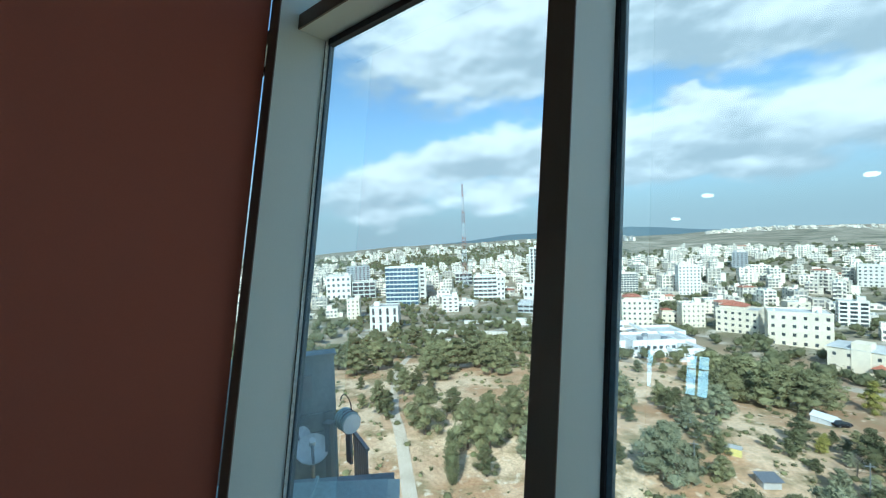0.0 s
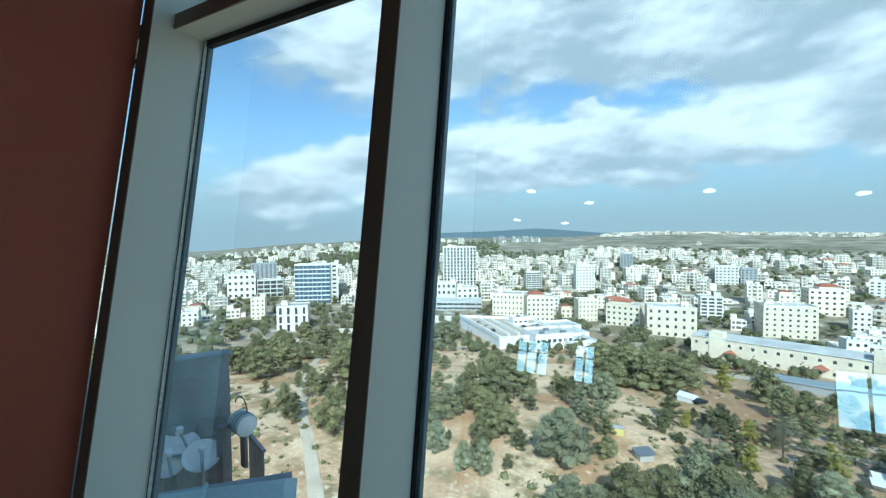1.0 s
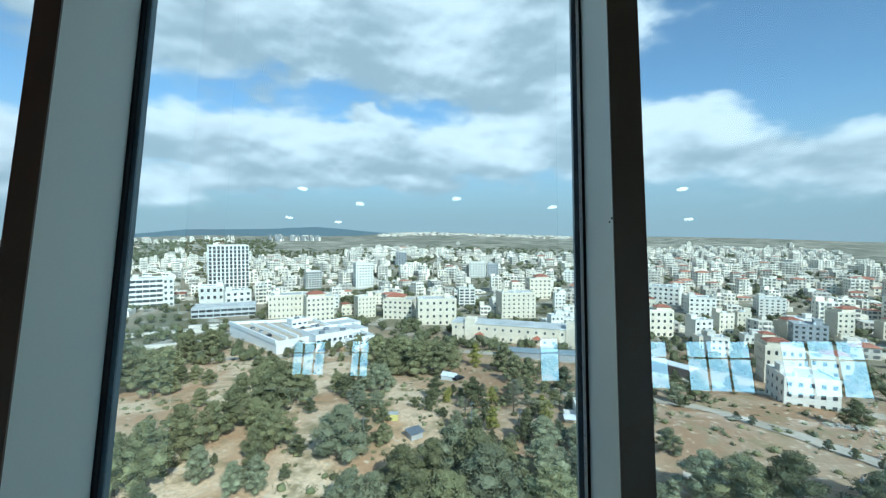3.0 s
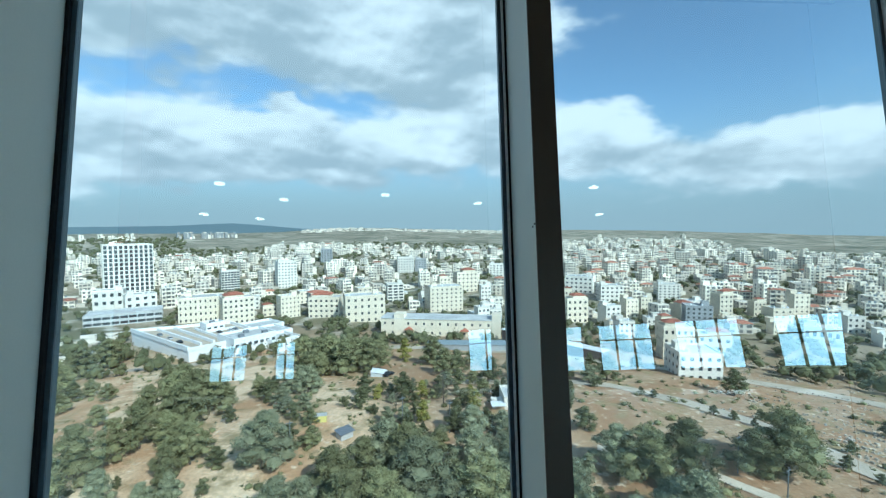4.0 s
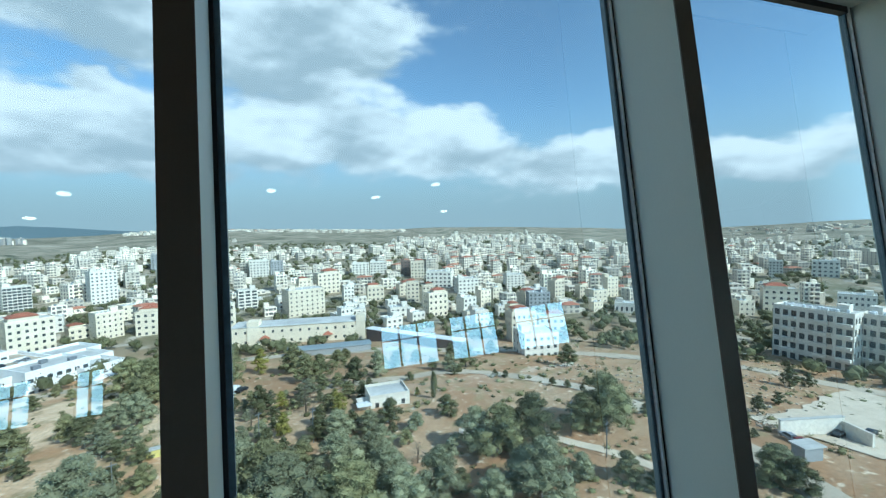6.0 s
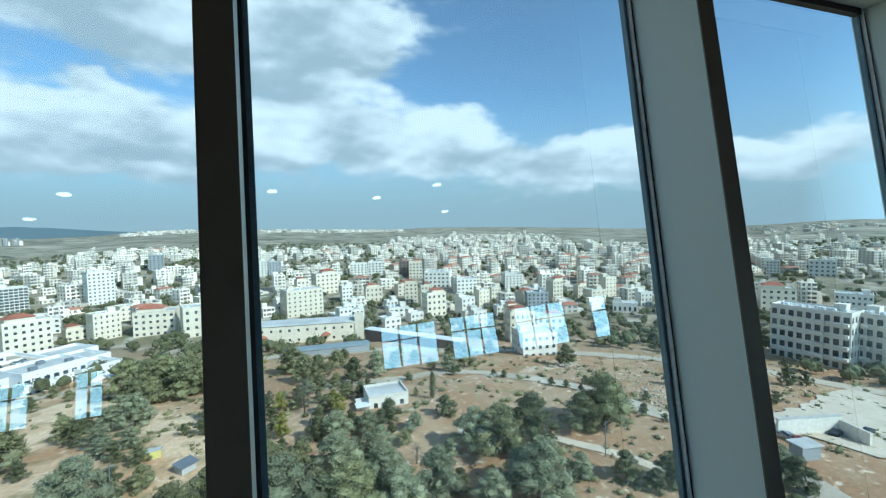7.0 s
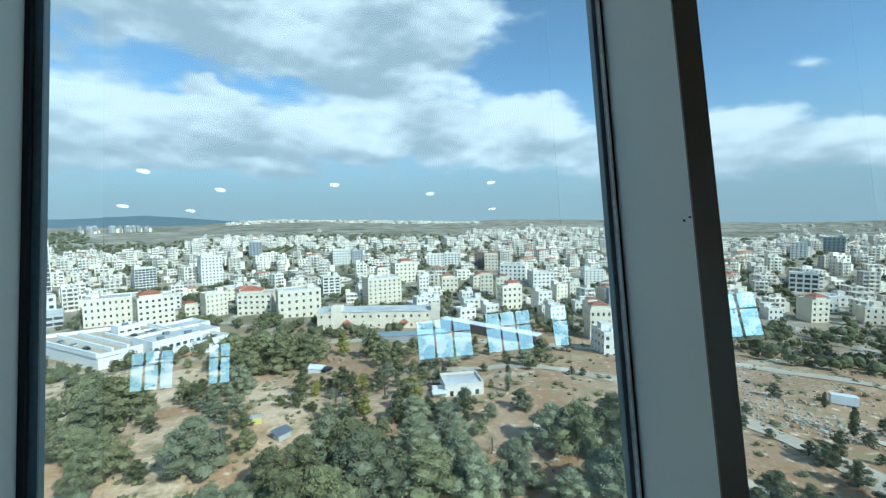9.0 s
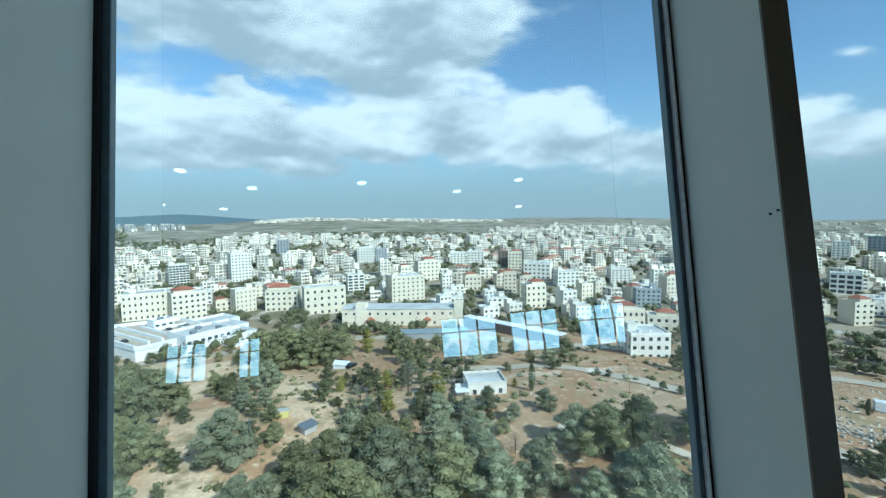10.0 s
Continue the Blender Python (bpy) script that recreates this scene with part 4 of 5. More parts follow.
g = Geo()
for x, y, w, floors, rot, pick in far_list:
    h, d = floors * 3.2, w * (0.65 + 0.5 * pick)
    dist = math.hypot(x, y)
    z = terrain(x, y) - 1
    c, s = math.cos(radians(rot)), math.sin(radians(rot))

    def at(u, v, q):
        return (x + u * c - v * s, y + u * s + v * c, z + q)

    def block(u0, u1, v0, v1, q0, q1, mat):
        ring = [(u0, v0), (u1, v0), (u1, v1), (u0, v1)]
        g.solid([at(*p, q0) for p in ring], [at(*p, q1) for p in ring], mat)

    block(-w / 2, w / 2, 0, d, 0, h + 1, 4 if floors == 9 else 0)
    wing = 0.35 + 0.4 * ((pick * 7) % 1)
    block(w / 2, w / 2 + w * 0.4, d * 0.25, d * 0.9, 0, h * wing + 1, 0)
    if pick * 17 % 1 < 0.3:
        block(-w / 2 + 0.3, -w / 2 + w * 0.45, d * 0.5, d, h + 1, h + 4.0, 0)
    if dist < 900:
        for i in range(int(pick * 31) % 5):
            u = -w * 0.4 + w * 0.16 * i
            block(u, u + 1.1, d * 0.25, d * 0.25 + 1.1, h + 1, h + 2.3, 3 if i % 2 else 0)
    if floors > 2:
        for j in range(1, floors):
            block(-w * 0.18, w * 0.22, -1.3, 0, 1 + j * 3.2 - 0.15, 1 + j * 3.2 + 0.75, 0)
    if floors > 2:
        block(w * 0.1, w * 0.1 + 3.0, d * 0.4, d * 0.4 + 3.0, h + 1, h + 3.2, 0)
    if pick < (0.50 if 38 < math.degrees(math.atan2(x, y)) < 75 and dist < 640 else 0.07):
        m = min(w, d) * 0.3
        ring, inner = [(-w / 2 - 0.5, -0.5), (w / 2 + 0.5, -0.5), (w / 2 + 0.5, d + 0.5), (-w / 2 - 0.5, d + 0.5)], [(-w / 2 + m, m), (w / 2 - m, m), (w / 2 - m, d - m), (-w / 2 + m, d - m)]
        g.solid([at(*p, h + 1.05) for p in ring], [at(*p, h + 1 + m * 0.5) for p in inner], 2)
    cols = max(3, int(w / 3.4))
    for j in range(floors):
        q0, q1 = 1 + j * 3.2 + 0.9, 1 + j * 3.2 + 2.6
        for i in range(cols):
            u = -w / 2 + (i + 0.5) * w / cols
            k = 0.85 if (i + int(pick * 9)) % 3 else 1.4
            g.face(at(u - k, -0.06, q0), at(u + k, -0.06, q0), at(u + k, -0.06, q1), at(u - k, -0.06, q1), mat=1)
        if dist < 900:
            for i in range(max(2, cols - 1)):
                v = (i + 0.5) * d / max(2, cols - 1)
                for e, o in ((w / 2 + 0.06, 1), (-w / 2 - 0.06, -1)):
                    g.face(at(e, v - 0.7 * o, q0), at(e, v + 0.7 * o, q0), at(e, v + 0.7 * o, q1), at(e, v - 0.7 * o, q1), mat=1)
spread = new("town_houses", g.mesh("town_houses", FAR_WALL, FAR_PANE, FAR_TILE, SLATE, GREY))
tagged(spread, "dense spread of white stone houses over the hills", "houses", kind="stuff")

# radio mast
MAST_X, MAST_Y = -150.0, 478.0
mast = thing("radio_mast", pose(MAST_X, MAST_Y, terrain(MAST_X, MAST_Y)), "tall red and white lattice radio mast", "mast")
MAST_H = 1.55 + math.hypot(MAST_X, MAST_Y) * math.tan(radians(7.43)) - terrain(MAST_X, MAST_Y)
for sx, sy in ((-1, -1), (1, -1), (1, 1), (-1, 1)):
    g = Geo()
    g.tube((sx * 3.2, sy * 3.2, 0), (sx * 0.5, sy * 0.5, MAST_H), 0.22, 0.12, 5)
    part("leg", g.mesh("mast_leg", STEEL), mast)
for i in range(24):
    z0, z1 = MAST_H * i / 24, MAST_H * (i + 1) / 24
    r0, r1 = 3.2 - 2.7 * i / 24, 3.2 - 2.7 * (i + 1) / 24
    g = Geo()
    for (ax, ay), (bx, by) in (((-1, -1), (1, -1)), ((1, -1), (1, 1)), ((1, 1), (-1, 1)), ((-1, 1), (-1, -1))):
        g.tube((ax * r0, ay * r0, z0), (bx * r1, by * r1, z1), 0.1, n=4)
        g.tube((bx * r0, by * r0, z0), (ax * r1, ay * r1, z1), 0.1, n=4)
    part("bracing", g.mesh("mast_bracing", TILE if (i // 3) % 2 else TANK), mast)

# ---- hillside below the tower: tracks, trees, small buildings ----
def ribbon(name, pts, width, mat, label, lift=0.16):
    pts = [Vector((x, y, 0)) for x, y in pts]
    dense = []
    for i in range(len(pts) - 1):
        p0, p1, p2, p3 = pts[max(0, i - 1)], pts[i], pts[i + 1], pts[min(len(pts) - 1, i + 2)]
        for s in range(10):
            u = s / 10
            dense.append(0.5 * ((2 * p1) + (p2 - p0) * u + (2 * p0 - 5 * p1 + 4 * p2 - p3) * u * u + (3 * p1 - p0 - 3 * p2 + p3) * u ** 3))
    dense.append(pts[-1])
    g = Geo()
    rows = []
    for i, p in enumerate(dense):
        d = (dense[min(i + 1, len(dense) - 1)] - dense[max(i - 1, 0)]).normalized()
        side = Vector((-d.y, d.x, 0)) * width * (0.5 + 0.06 * noise.noise((p.x * 0.2, p.y * 0.2, 2)))
        rows.append([p + side, p + side * 0.33, p - side * 0.33, p - side])
    for a, b in zip(rows, rows[1:]):
        for j in range(3):
            q = [a[j], a[j + 1], b[j + 1], b[j]]
            g.face(*[(v.x, v.y, surface(v.x, v.y) + lift) for v in q])
    g.v = [tuple(v) for v in g.v]
    me = g.mesh(name, mat)
    return tagged(new(name, me), label, "road", kind="structure")


ribbon("road_track", [(-32, 66), (-35.6, 72.7), (-46.8, 91.9), (-57, 108), (-66.4, 126.7), (-77, 148), (-87.5, 172), (-98.8, 216)], 2.9, DUST, "pale dusty track winding down the hill")
ribbon("road_lane", [(72, 122), (88, 112), (101, 104), (114, 97), (123, 86), (127, 72), (128, 57), (125.5, 44), (121, 32), (116, 21), (110.5, 11), (105, 3), (97, -8)], 6.5, ASPHALT, "worn grey lane curving round the hillside")
ribbon("road_path", [(78, 62), (86, 50), (89, 36), (90.7, 27.3), (89.8, 18.3), (86, 6)], 2.6, DUST, "narrow pale dusty path among the trees")
ribbon("road_town", [(-170, 250), (-120, 232), (-60, 226), (-20, 224), (60, 205), (110, 172), (140, 140), (165, 100), (190, 60), (200, 20), (205, -30)], 9, ASPHALT, "grey town road below the hill")
ribbon("road_lot", [(128, -2), (140, -8), (155, -14), (178, -20), (195, -26)], 26, DUST, "pale dusty parking ground", 0.3)


def tufts(g, rng, centre, radius, count, size, flat=1.0):
    """Many small ragged leaf sprays over a clump of foliage."""
    for _ in range(count):
        d = Vector((rng.gauss(0, 1), rng.gauss(0, 1), rng.gauss(0, 0.8) + 0.15)).normalized()
        p = Vector(centre) + Vector((d.x, d.y, d.z * flat)) * radius * (0.70 + 0.40 * rng.random())
        out = (d + Vector((0, 0, 0.45))).normalized()
        side = out.cross(Vector((rng.gauss(0, 1), rng.gauss(0, 1), rng.gauss(0, 1)))).normalized()
        up = out.cross(side)
        s = size * (0.6 + 0.8 * rng.random())
        tip = p + (out * 0.8 + side * rng.uniform(-0.6, 0.6) + up * rng.uniform(-0.6, 0.6)) * s * 1.6
        i = len(g.v)
        g.v += [tuple(p - side * s * 0.7), tuple(p + side * s * 0.7), tuple(tip), tuple(p + up * s * 0.7 - out * s * 0.3)]
        g.f += [(i, i + 1, i + 2), (i, i + 2, i + 3)]
        g.m += [0, 0]


ball = bmesh.new()
bmesh.ops.create_icosphere(ball, subdivisions=1, radius=1.0)
BALL_V = [v.co.copy() for v in ball.verts]
BALL_F = [tuple(v.index for v in f.verts) for f in ball.faces]
ball.free()


def clump(g, rng, centre, radius, flat=0.8):
    """The dense, lumpy inside of a foliage clump."""
    i, off = len(g.v), rng.uniform(0, 60)
    for v in BALL_V:
        k = radius * (0.74 + 0.30 * noise.noise(v * 1.7 + Vector((off, 0, 0))) + 0.20 * noise.noise(v * 4.0 + Vector((0, off, 0))))
        g.v.append((centre[0] + v.x * k, centre[1] + v.y * k, centre[2] + v.z * k * flat))
    g.f += [tuple(i + j for j in f) for f in BALL_F]
    g.m += [0] * len(BALL_F)


def tree_meshes(seed, kind, mat, fine):
    """Trunk with limbs, and a crown of foliage clumps, for a tree 10 m high."""
    rng = random.Random(seed)
    trunk, crown = Geo(), Geo()
    lean = Vector((rng.uniform(-0.6, 0.6), rng.uniform(-0.6, 0.6), 0))
    trunk.tube((0, 0, -0.6), lean * 0.5 + Vector((0, 0, 4.5)), 0.26, 0.18, 7)
    trunk.tube(lean * 0.5 + Vector((0, 0, 4.5)), lean + Vector((0, 0, 8.6)), 0.18, 0.05, 6)
    size, sprays = (0.135, 210) if fine else (0.20, 75)
    if kind == "cypress":
        for i in range(13):
            z = 0.8 + i * 0.72
            rad = 1.25 * math.sin(math.pi * min(1, (i + 2.2) / 15)) + 0.2
            at = (rng.uniform(-0.2, 0.2), rng.uniform(-0.2, 0.2), z)
            clump(crown, rng, at, rad, 1.1)
            tufts(crown, rng, at, rad, sprays, size)
    elif kind == "bare":
        for i in range(26):
            z = 1.5 + 7.6 * i / 25
            a = i * 2.4
            reach = 2.9 * math.sin(math.pi * (0.2 + 0.75 * i / 25)) * rng.uniform(0.6, 1.1)
            end = Vector((math.cos(a) * reach, math.sin(a) * reach, z + 0.8))
            trunk.tube((0, 0, z * 0.8), end, 0.06, 0.02, 4)
            tufts(crown, rng, end, 1.1, 60, 0.09, 1.2)
    else:
        low, count = (1.5, 21) if kind == "pine" else (1.2, 17)
        for i in range(count):
            u = i / (count - 1)
            z = low + (9.0 - low) * u ** 0.95
            a = i * 2.4 + rng.uniform(-0.5, 0.5)
            wide = (3.0 if kind == "pine" else 2.9) * math.sin(math.pi * min(0.99, 0.30 + 0.68 * u)) ** 0.8
            reach = wide * rng.uniform(0.62, 1.08)
            end = lean * (z / 9) + Vector((math.cos(a) * reach, math.sin(a) * reach, z + rng.uniform(-0.3, 0.4)))
            trunk.tube(lean * (z / 9) + Vector((0, 0, z * 0.82)), end, 0.07, 0.02, 4)
            rad = rng.uniform(1.05, 1.65) * (1.0 - 0.28 * u)
            flat = rng.uniform(0.62, 0.85)
            clump(crown, rng, end, rad, flat)
            tufts(crown, rng, end, rad, sprays, size, flat)
        for z, rad in ((3.0, 1.9), (5.2, 1.8), (7.2, 1.4), (9.0, 0.9)):
            at = lean * (z / 9) + Vector((0, 0, z))
            clump(crown, rng, at, rad, 0.9)
            tufts(crown, rng, at, rad, sprays, size, 0.9)
    return trunk.mesh("tree_trunk", BARK), crown.mesh("tree_crown", mat)


KINDS = {
    "p": ("pine_tree", "green Aleppo pine with an uneven crown on the hillside", "pine", NEEDLES, 5),
    "b": ("pine_tree", "grey-green pine with an open crown below the tower", "pine", BLUE_NEEDLES, 4),
    "d": ("tree", "dark green rounded tree on the slope", "broad", DARK_NEEDLES, 3),
    "y": ("tree", "tree with yellowing autumn leaves", "broad", YELLOW_LEAVES, 2),
    "g": ("tree", "bare grey leafless tree", "bare", GREY_TWIGS, 1),
    "c": ("cypress_tree", "slim dark green cypress", "cypress", DARK_NEEDLES, 1),
}
MESHES = {(k, fine): [tree_meshes(40 + i * 7 + ord(k), v[2], v[3], fine) for i in range(v[4])] for k, v in KINDS.items() for fine in (True, False)}
tree_rng = random.Random(5)
PLANTED = []


def plant(k, x, y, h):
    name, label, _, _, n = KINDS[k]
    trunk, crown = MESHES[k, math.hypot(x, y) < 112][tree_rng.randrange(n)]
    s = h / 10
    broad = (tree_rng.uniform(1.15, 1.45) if x > 0 or y > 140 else tree_rng.uniform(0.9, 1.12)) if k in "pbd" else tree_rng.uniform(0.9, 1.1)
    top = thing(name, Matrix.LocRotScale((x, y, surface(x, y)), Euler((0, 0, tree_rng.uniform(0, 6.28))), (s * broad, s * broad * tree_rng.uniform(0.9, 1.1), s)), label, "tree", "trees of the hillside")
    part("trunk", trunk, top)
    part("crown", crown, top)
    PLANTED.append((x, y))


def grove(k, spots):
    for x, y, h in spots:
        plant(k, x, y, min(h * 1.15, 13.5))


grove("p", [(-6, 132, 13.1), (-1, 131, 13.0), (2, 131, 11.1), (7, 137, 6.5), (-3, 158, 10.1), (-9, 168, 8.6), (-5, 109, 7.7), (-2, 101, 8.3), (1, 106, 3.8), (-6, 97, 6.5), (-6, 90, 6.3), (22, 95, 4.5), (16, 139, 6.0), (37, 174, 12.9), (40, 164, 13.0), (46, 165, 14.1), (48, 155, 14.1), (54, 157, 14.1), (58, 152, 12.9), (66, 163, 9.4), (35, 153, 7.8), (40, 156, 7.7), (27, 76, 8.9), (34, 71, 11.1), (21, 75, 8.7), (21, 65, 10.3), (25, 64, 10.0), (27, 60, 8.8), (44, 75, 6.1), (41, 65, 6.3)])
grove("p", [(41, 56, 10.9), (38, 71, 6.5), (61, 48, 4.2), (76, 49, 9.9), (84, 150, 9.9), (78, 130, 8.8), (98, 141, 6.8), (102, 35, 14.1), (110, 35, 6.6), (83, 24, 5.0), (-114, 163, 10.9), (-98, 153, 12.0), (-94, 165, 13.1), (-121, 235, 10.4), (-123, 204, 8.4), (-67, 161, 14.1), (-62, 162, 14.1), (-58, 171, 14.1), (-52, 176, 14.1), (-48, 185, 14.1), (-43, 191, 14.1), (-60, 149, 13.0), (-105, 229, 9.0), (-42, 96, 11.0), (-61, 106, 8.5), (-64, 129, 8.3), (-30, 93, 10.7), (-25, 95, 12.3), (-21, 104, 10.3), (-170, 236, 10.0)])
grove("p", [(-22, 112, 6.7), (-16, 111, 7.8), (-12, 115, 10.0), (-7, 114, 7.2), (-3, 121, 11.6), (4, 139, 7.3), (-12, 135, 8.8), (-24, 143, 5.0), (-4, 105, 7.2), (-26, 97, 7.5), (-42, 227, 13.9), (-35, 239, 12.8), (-42, 166, 14.1)])
grove("d", [(3, 97, 4.0), (7, 120, 4.0), (17, 95, 5.6), (18, 133, 6.0), (21, 141, 5.1), (44, 121, 5.9), (38, 110, 3.5), (35, 113, 2.6), (53, 111, 7.6), (24, 105, 3.8), (21, 111, 3.9), (83, 44, 10.5), (82, 69, 5.1), (69, 77, 5.6), (85, 113, 8.2), (108, 117, 5.8), (84, 130, 7.5), (126, 97, 8.2), (44, 91, 4.0), (61, 81, 4.6), (53, 84, 5.2), (95, 39, 8.2), (102, 37, 6.7), (108, 14, 4.1), (109, 13, 3.7), (104, 9, 4.4), (143, 8, 4.2), (87, 17, 5.9), (90, 13, 4.3), (83, 19, 4.0)])
grove("d", [(151, 67, 7.7), (123, 14, 3.4), (130, 10, 2.8), (153, 32, 4.0), (-57, 103, 6.2), (-62, 134, 5.7), (-39, 109, 7.1), (-23, 84, 5.8), (-180, 310, 5.3), (-92, 172, 5.6), (-83, 132, 4.4), (-69, 222, 11.5), (0, 88, 2.5), (-14, 99, 2.1), (182, 2, 6.1), (188, -3, 4.7), (98, 3, 6.2), (99, -1, 5.5), (347, -19, 7.3), (117, 7, 2.0), (155, 4, 3.4)])
grove("b", [(11, 92, 10.6), (25, 138, 5.6), (30, 135, 7.8), (30, 149, 5.5), (41, 96, 4.0), (45, 95, 4.0), (32, 76, 10.1), (34, 64, 11.8), (15, 71, 7.5), (11, 73, 8.0), (48, 69, 8.1), (37, 59, 7.3), (54, 66, 7.0), (50, 56, 9.5), (48, 51, 8.8), (59, 68, 6.0), (57, 49, 9.0), (73, 54, 8.7), (78, 48, 5.1), (68, 56, 4.0), (68, 35, 10.2), (68, 39, 7.3), (61, 40, 6.2), (56, 80, 6.5), (97, 114, 8.3), (62, 77, 5.2), (71, 70, 4.2), (101, 2, 5.8), (78, 31, 4.8), (-16, 93, 6.6)])
grove("b", [(-9, 87, 5.8), (-5, 86, 6.4)])
grove("y", [(77, 162, 8.9), (49, 92, 5.4), (65, 92, 4.9)])
grove("c", [(89, 80, 7.0), (135, 13, 6.2), (154, 21, 4.0), (-29, 79, 9.7)])
grove("g", [(61, 102, 7.3)])

# the grove goes on close under the tower
for _ in range(300):
    a, r = tree_rng.uniform(8, 66), tree_rng.uniform(48, 62)
    x, y = r * math.sin(radians(a)), r * math.cos(radians(a))
    if any((x - p) ** 2 + (y - q) ** 2 < 30 for p, q in PLANTED) or 50 < a < 54:
        continue
    plant(tree_rng.choice("ppbbb"), x, y, tree_rng.uniform(6.0, 9.0))

# mixed low trees between the grove and the hut
extra = 0
for _ in range(900):
    a, r = tree_rng.uniform(18, 46), tree_rng.uniform(80, 140)
    x, y = r * math.sin(radians(a)), r * math.cos(radians(a))
    if extra >= 46 or any((x - p) ** 2 + (y - q) ** 2 < 20 for p, q in PLANTED) or math.hypot(x - 74, y - 84) < 13 or math.hypot(x - 27, y - 98) < 14:
        continue
    if noise.noise((x * 0.04, y * 0.04, 6)) < -0.05 - (0.15 if a > 33 else 0):
        continue
    plant(tree_rng.choice("dddbbyp" if extra % 12 else "g"), x, y, tree_rng.uniform(2.6, 5.5))
    extra += 1

# thinner growth farther down the slope
extra = 0
for _ in range(1500):
    a, r = tree_rng.uniform(-48, 62), tree_rng.uniform(118, 235)
    x, y = r * math.sin(radians(a)), r * math.cos(radians(a))
    if extra >= 70 or noise.noise((x * 0.022, y * 0.022, 9)) < 0.05 or any((x - p) ** 2 + (y - q) ** 2 < 26 for p, q in PLANTED):
        continue
    if any((x - p) ** 2 + (y - q) ** 2 < (t_ * 0.8 + 2) ** 2 for p, q, t_ in TAKEN) or (a > 36 and r < 150) or (-22 < a < 2 and r < 150):
        continue
    plant(tree_rng.choice("pppbdd"), x, y, tree_rng.uniform(3.5, 6.5))
    extra += 1

# low scrub, the trees between the houses, and more that darken the left hill
g = Geo()
count = 0
while count < 2600:
    a, r = tree_rng.uniform(-50, 105), 55 + 190 * tree_rng.random()
    x, y = r * math.sin(radians(a)), r * math.cos(radians(a))
    if noise.noise((x * 0.05, y * 0.05, 4)) < -0.12:
        count += 0.2
        continue
    s = tree_rng.choice((0.3, 0.4, 0.5, 0.6, 0.7, 0.9, 1.2, 1.5))
    at_ = (x, y, surface(x, y) + s * 0.3)
    clump(g, tree_rng, at_, s * 0.9, 0.65)
    tufts(g, tree_rng, at_, s, int(8 + 16 * s), 0.16, 0.65)
    count += 1
tagged(new("scrub", g.mesh("scrub", SHRUBS)), "low dry olive-green scrub over the tan soil", "shrubs", kind="stuff")
g = Geo()
count = 0
while count < 5200:
    a, r = tree_rng.uniform(-52, 108), 215 + 950 * tree_rng.random() ** 1.15
    x, y = r * math.sin(radians(a)), r * math.cos(radians(a))
    if not all((x - p) ** 2 + (y - q) ** 2 > (s * 0.75) ** 2 for p, q, s in TAKEN):
        count += 0.1
        continue
    s = tree_rng.uniform(1.5, 3.4) * (1.0 if r < 700 else 1.2)
    for _ in range(2):
        at_ = (x + tree_rng.uniform(-s, s) * 0.7, y + tree_rng.uniform(-s, s) * 0.7, terrain(x, y) + s * tree_rng.uniform(0.8, 1.4))
        clump(g, tree_rng, at_, s, 0.9)
        if r < 600:
            tufts(g, tree_rng, at_, s, 14, 0.5, 0.9)
    count += 1
# added woods darken the left hill in place of a cloud's shadow
while count < 7000:
    a, r = tree_rng.uniform(-48, -1), tree_rng.uniform(620, 2300)
    x, y = r * math.sin(radians(a)), r * math.cos(radians(a))
    s = tree_rng.uniform(2.6, 5.0) * (1 + r / 2500)
    clump(g, tree_rng, (x, y, terrain(x, y) + s * 0.6), s, 0.8)
    count += 1
tagged(new("town_trees", g.mesh("town_trees", DARK_NEEDLES)), "dark green trees scattered between the houses, thickened on the left hill as cloud shade", "trees", kind="stuff")

# small round trees along the lane
for x, y in ((100, 101), (113, 92), (117, 93), (121, 80), (123, 77), (124, 60), (124.5, 55), (124, 50), (121.5, 43), (119.5, 37), (116, 30), (113, 24), (110, 17), (132, 52), (130, 42), (127, 32)):
    plant("d", x, y, tree_rng.uniform(2.2, 3.2))


# terraced ground beyond the lane: broken rows of pale field stones and rubble
g = Geo()
stone_rng = random.Random(21)
for row in range(46):
    r0, a0 = 136 + 2.3 * row + stone_rng.uniform(-1, 1), stone_rng.uniform(58, 84)
    for i in range(stone_rng.randrange(10, 34)):
        a = a0 + i * 0.42 + stone_rng.uniform(-0.1, 0.1)
        r = r0 + 5 * noise.noise((a * 0.15, row * 0.3, 0)) + stone_rng.uniform(-0.5, 0.5)
        x, y = r * math.sin(radians(a)), r * math.cos(radians(a))
        if any((x - p) ** 2 + (y - q) ** 2 < t_ ** 2 for p, q, t_ in TAKEN):
            continue
        t_ = stone_rng.uniform(0.12, 0.42)
        z = surface(x, y)
        ring = [(x + t_ * stone_rng.uniform(0.8, 1.6) * math.cos(q), y + t_ * stone_rng.uniform(0.8, 1.6) * math.sin(q)) for q in (0, 1.2, 2.5, 3.8, 5.1)]
        g.solid([(p, q, z - 0.2) for p, q in ring], [(x + (p - x) * 0.6, y + (q - y) * 0.6, z + t_ * 1.1) for p, q in ring])
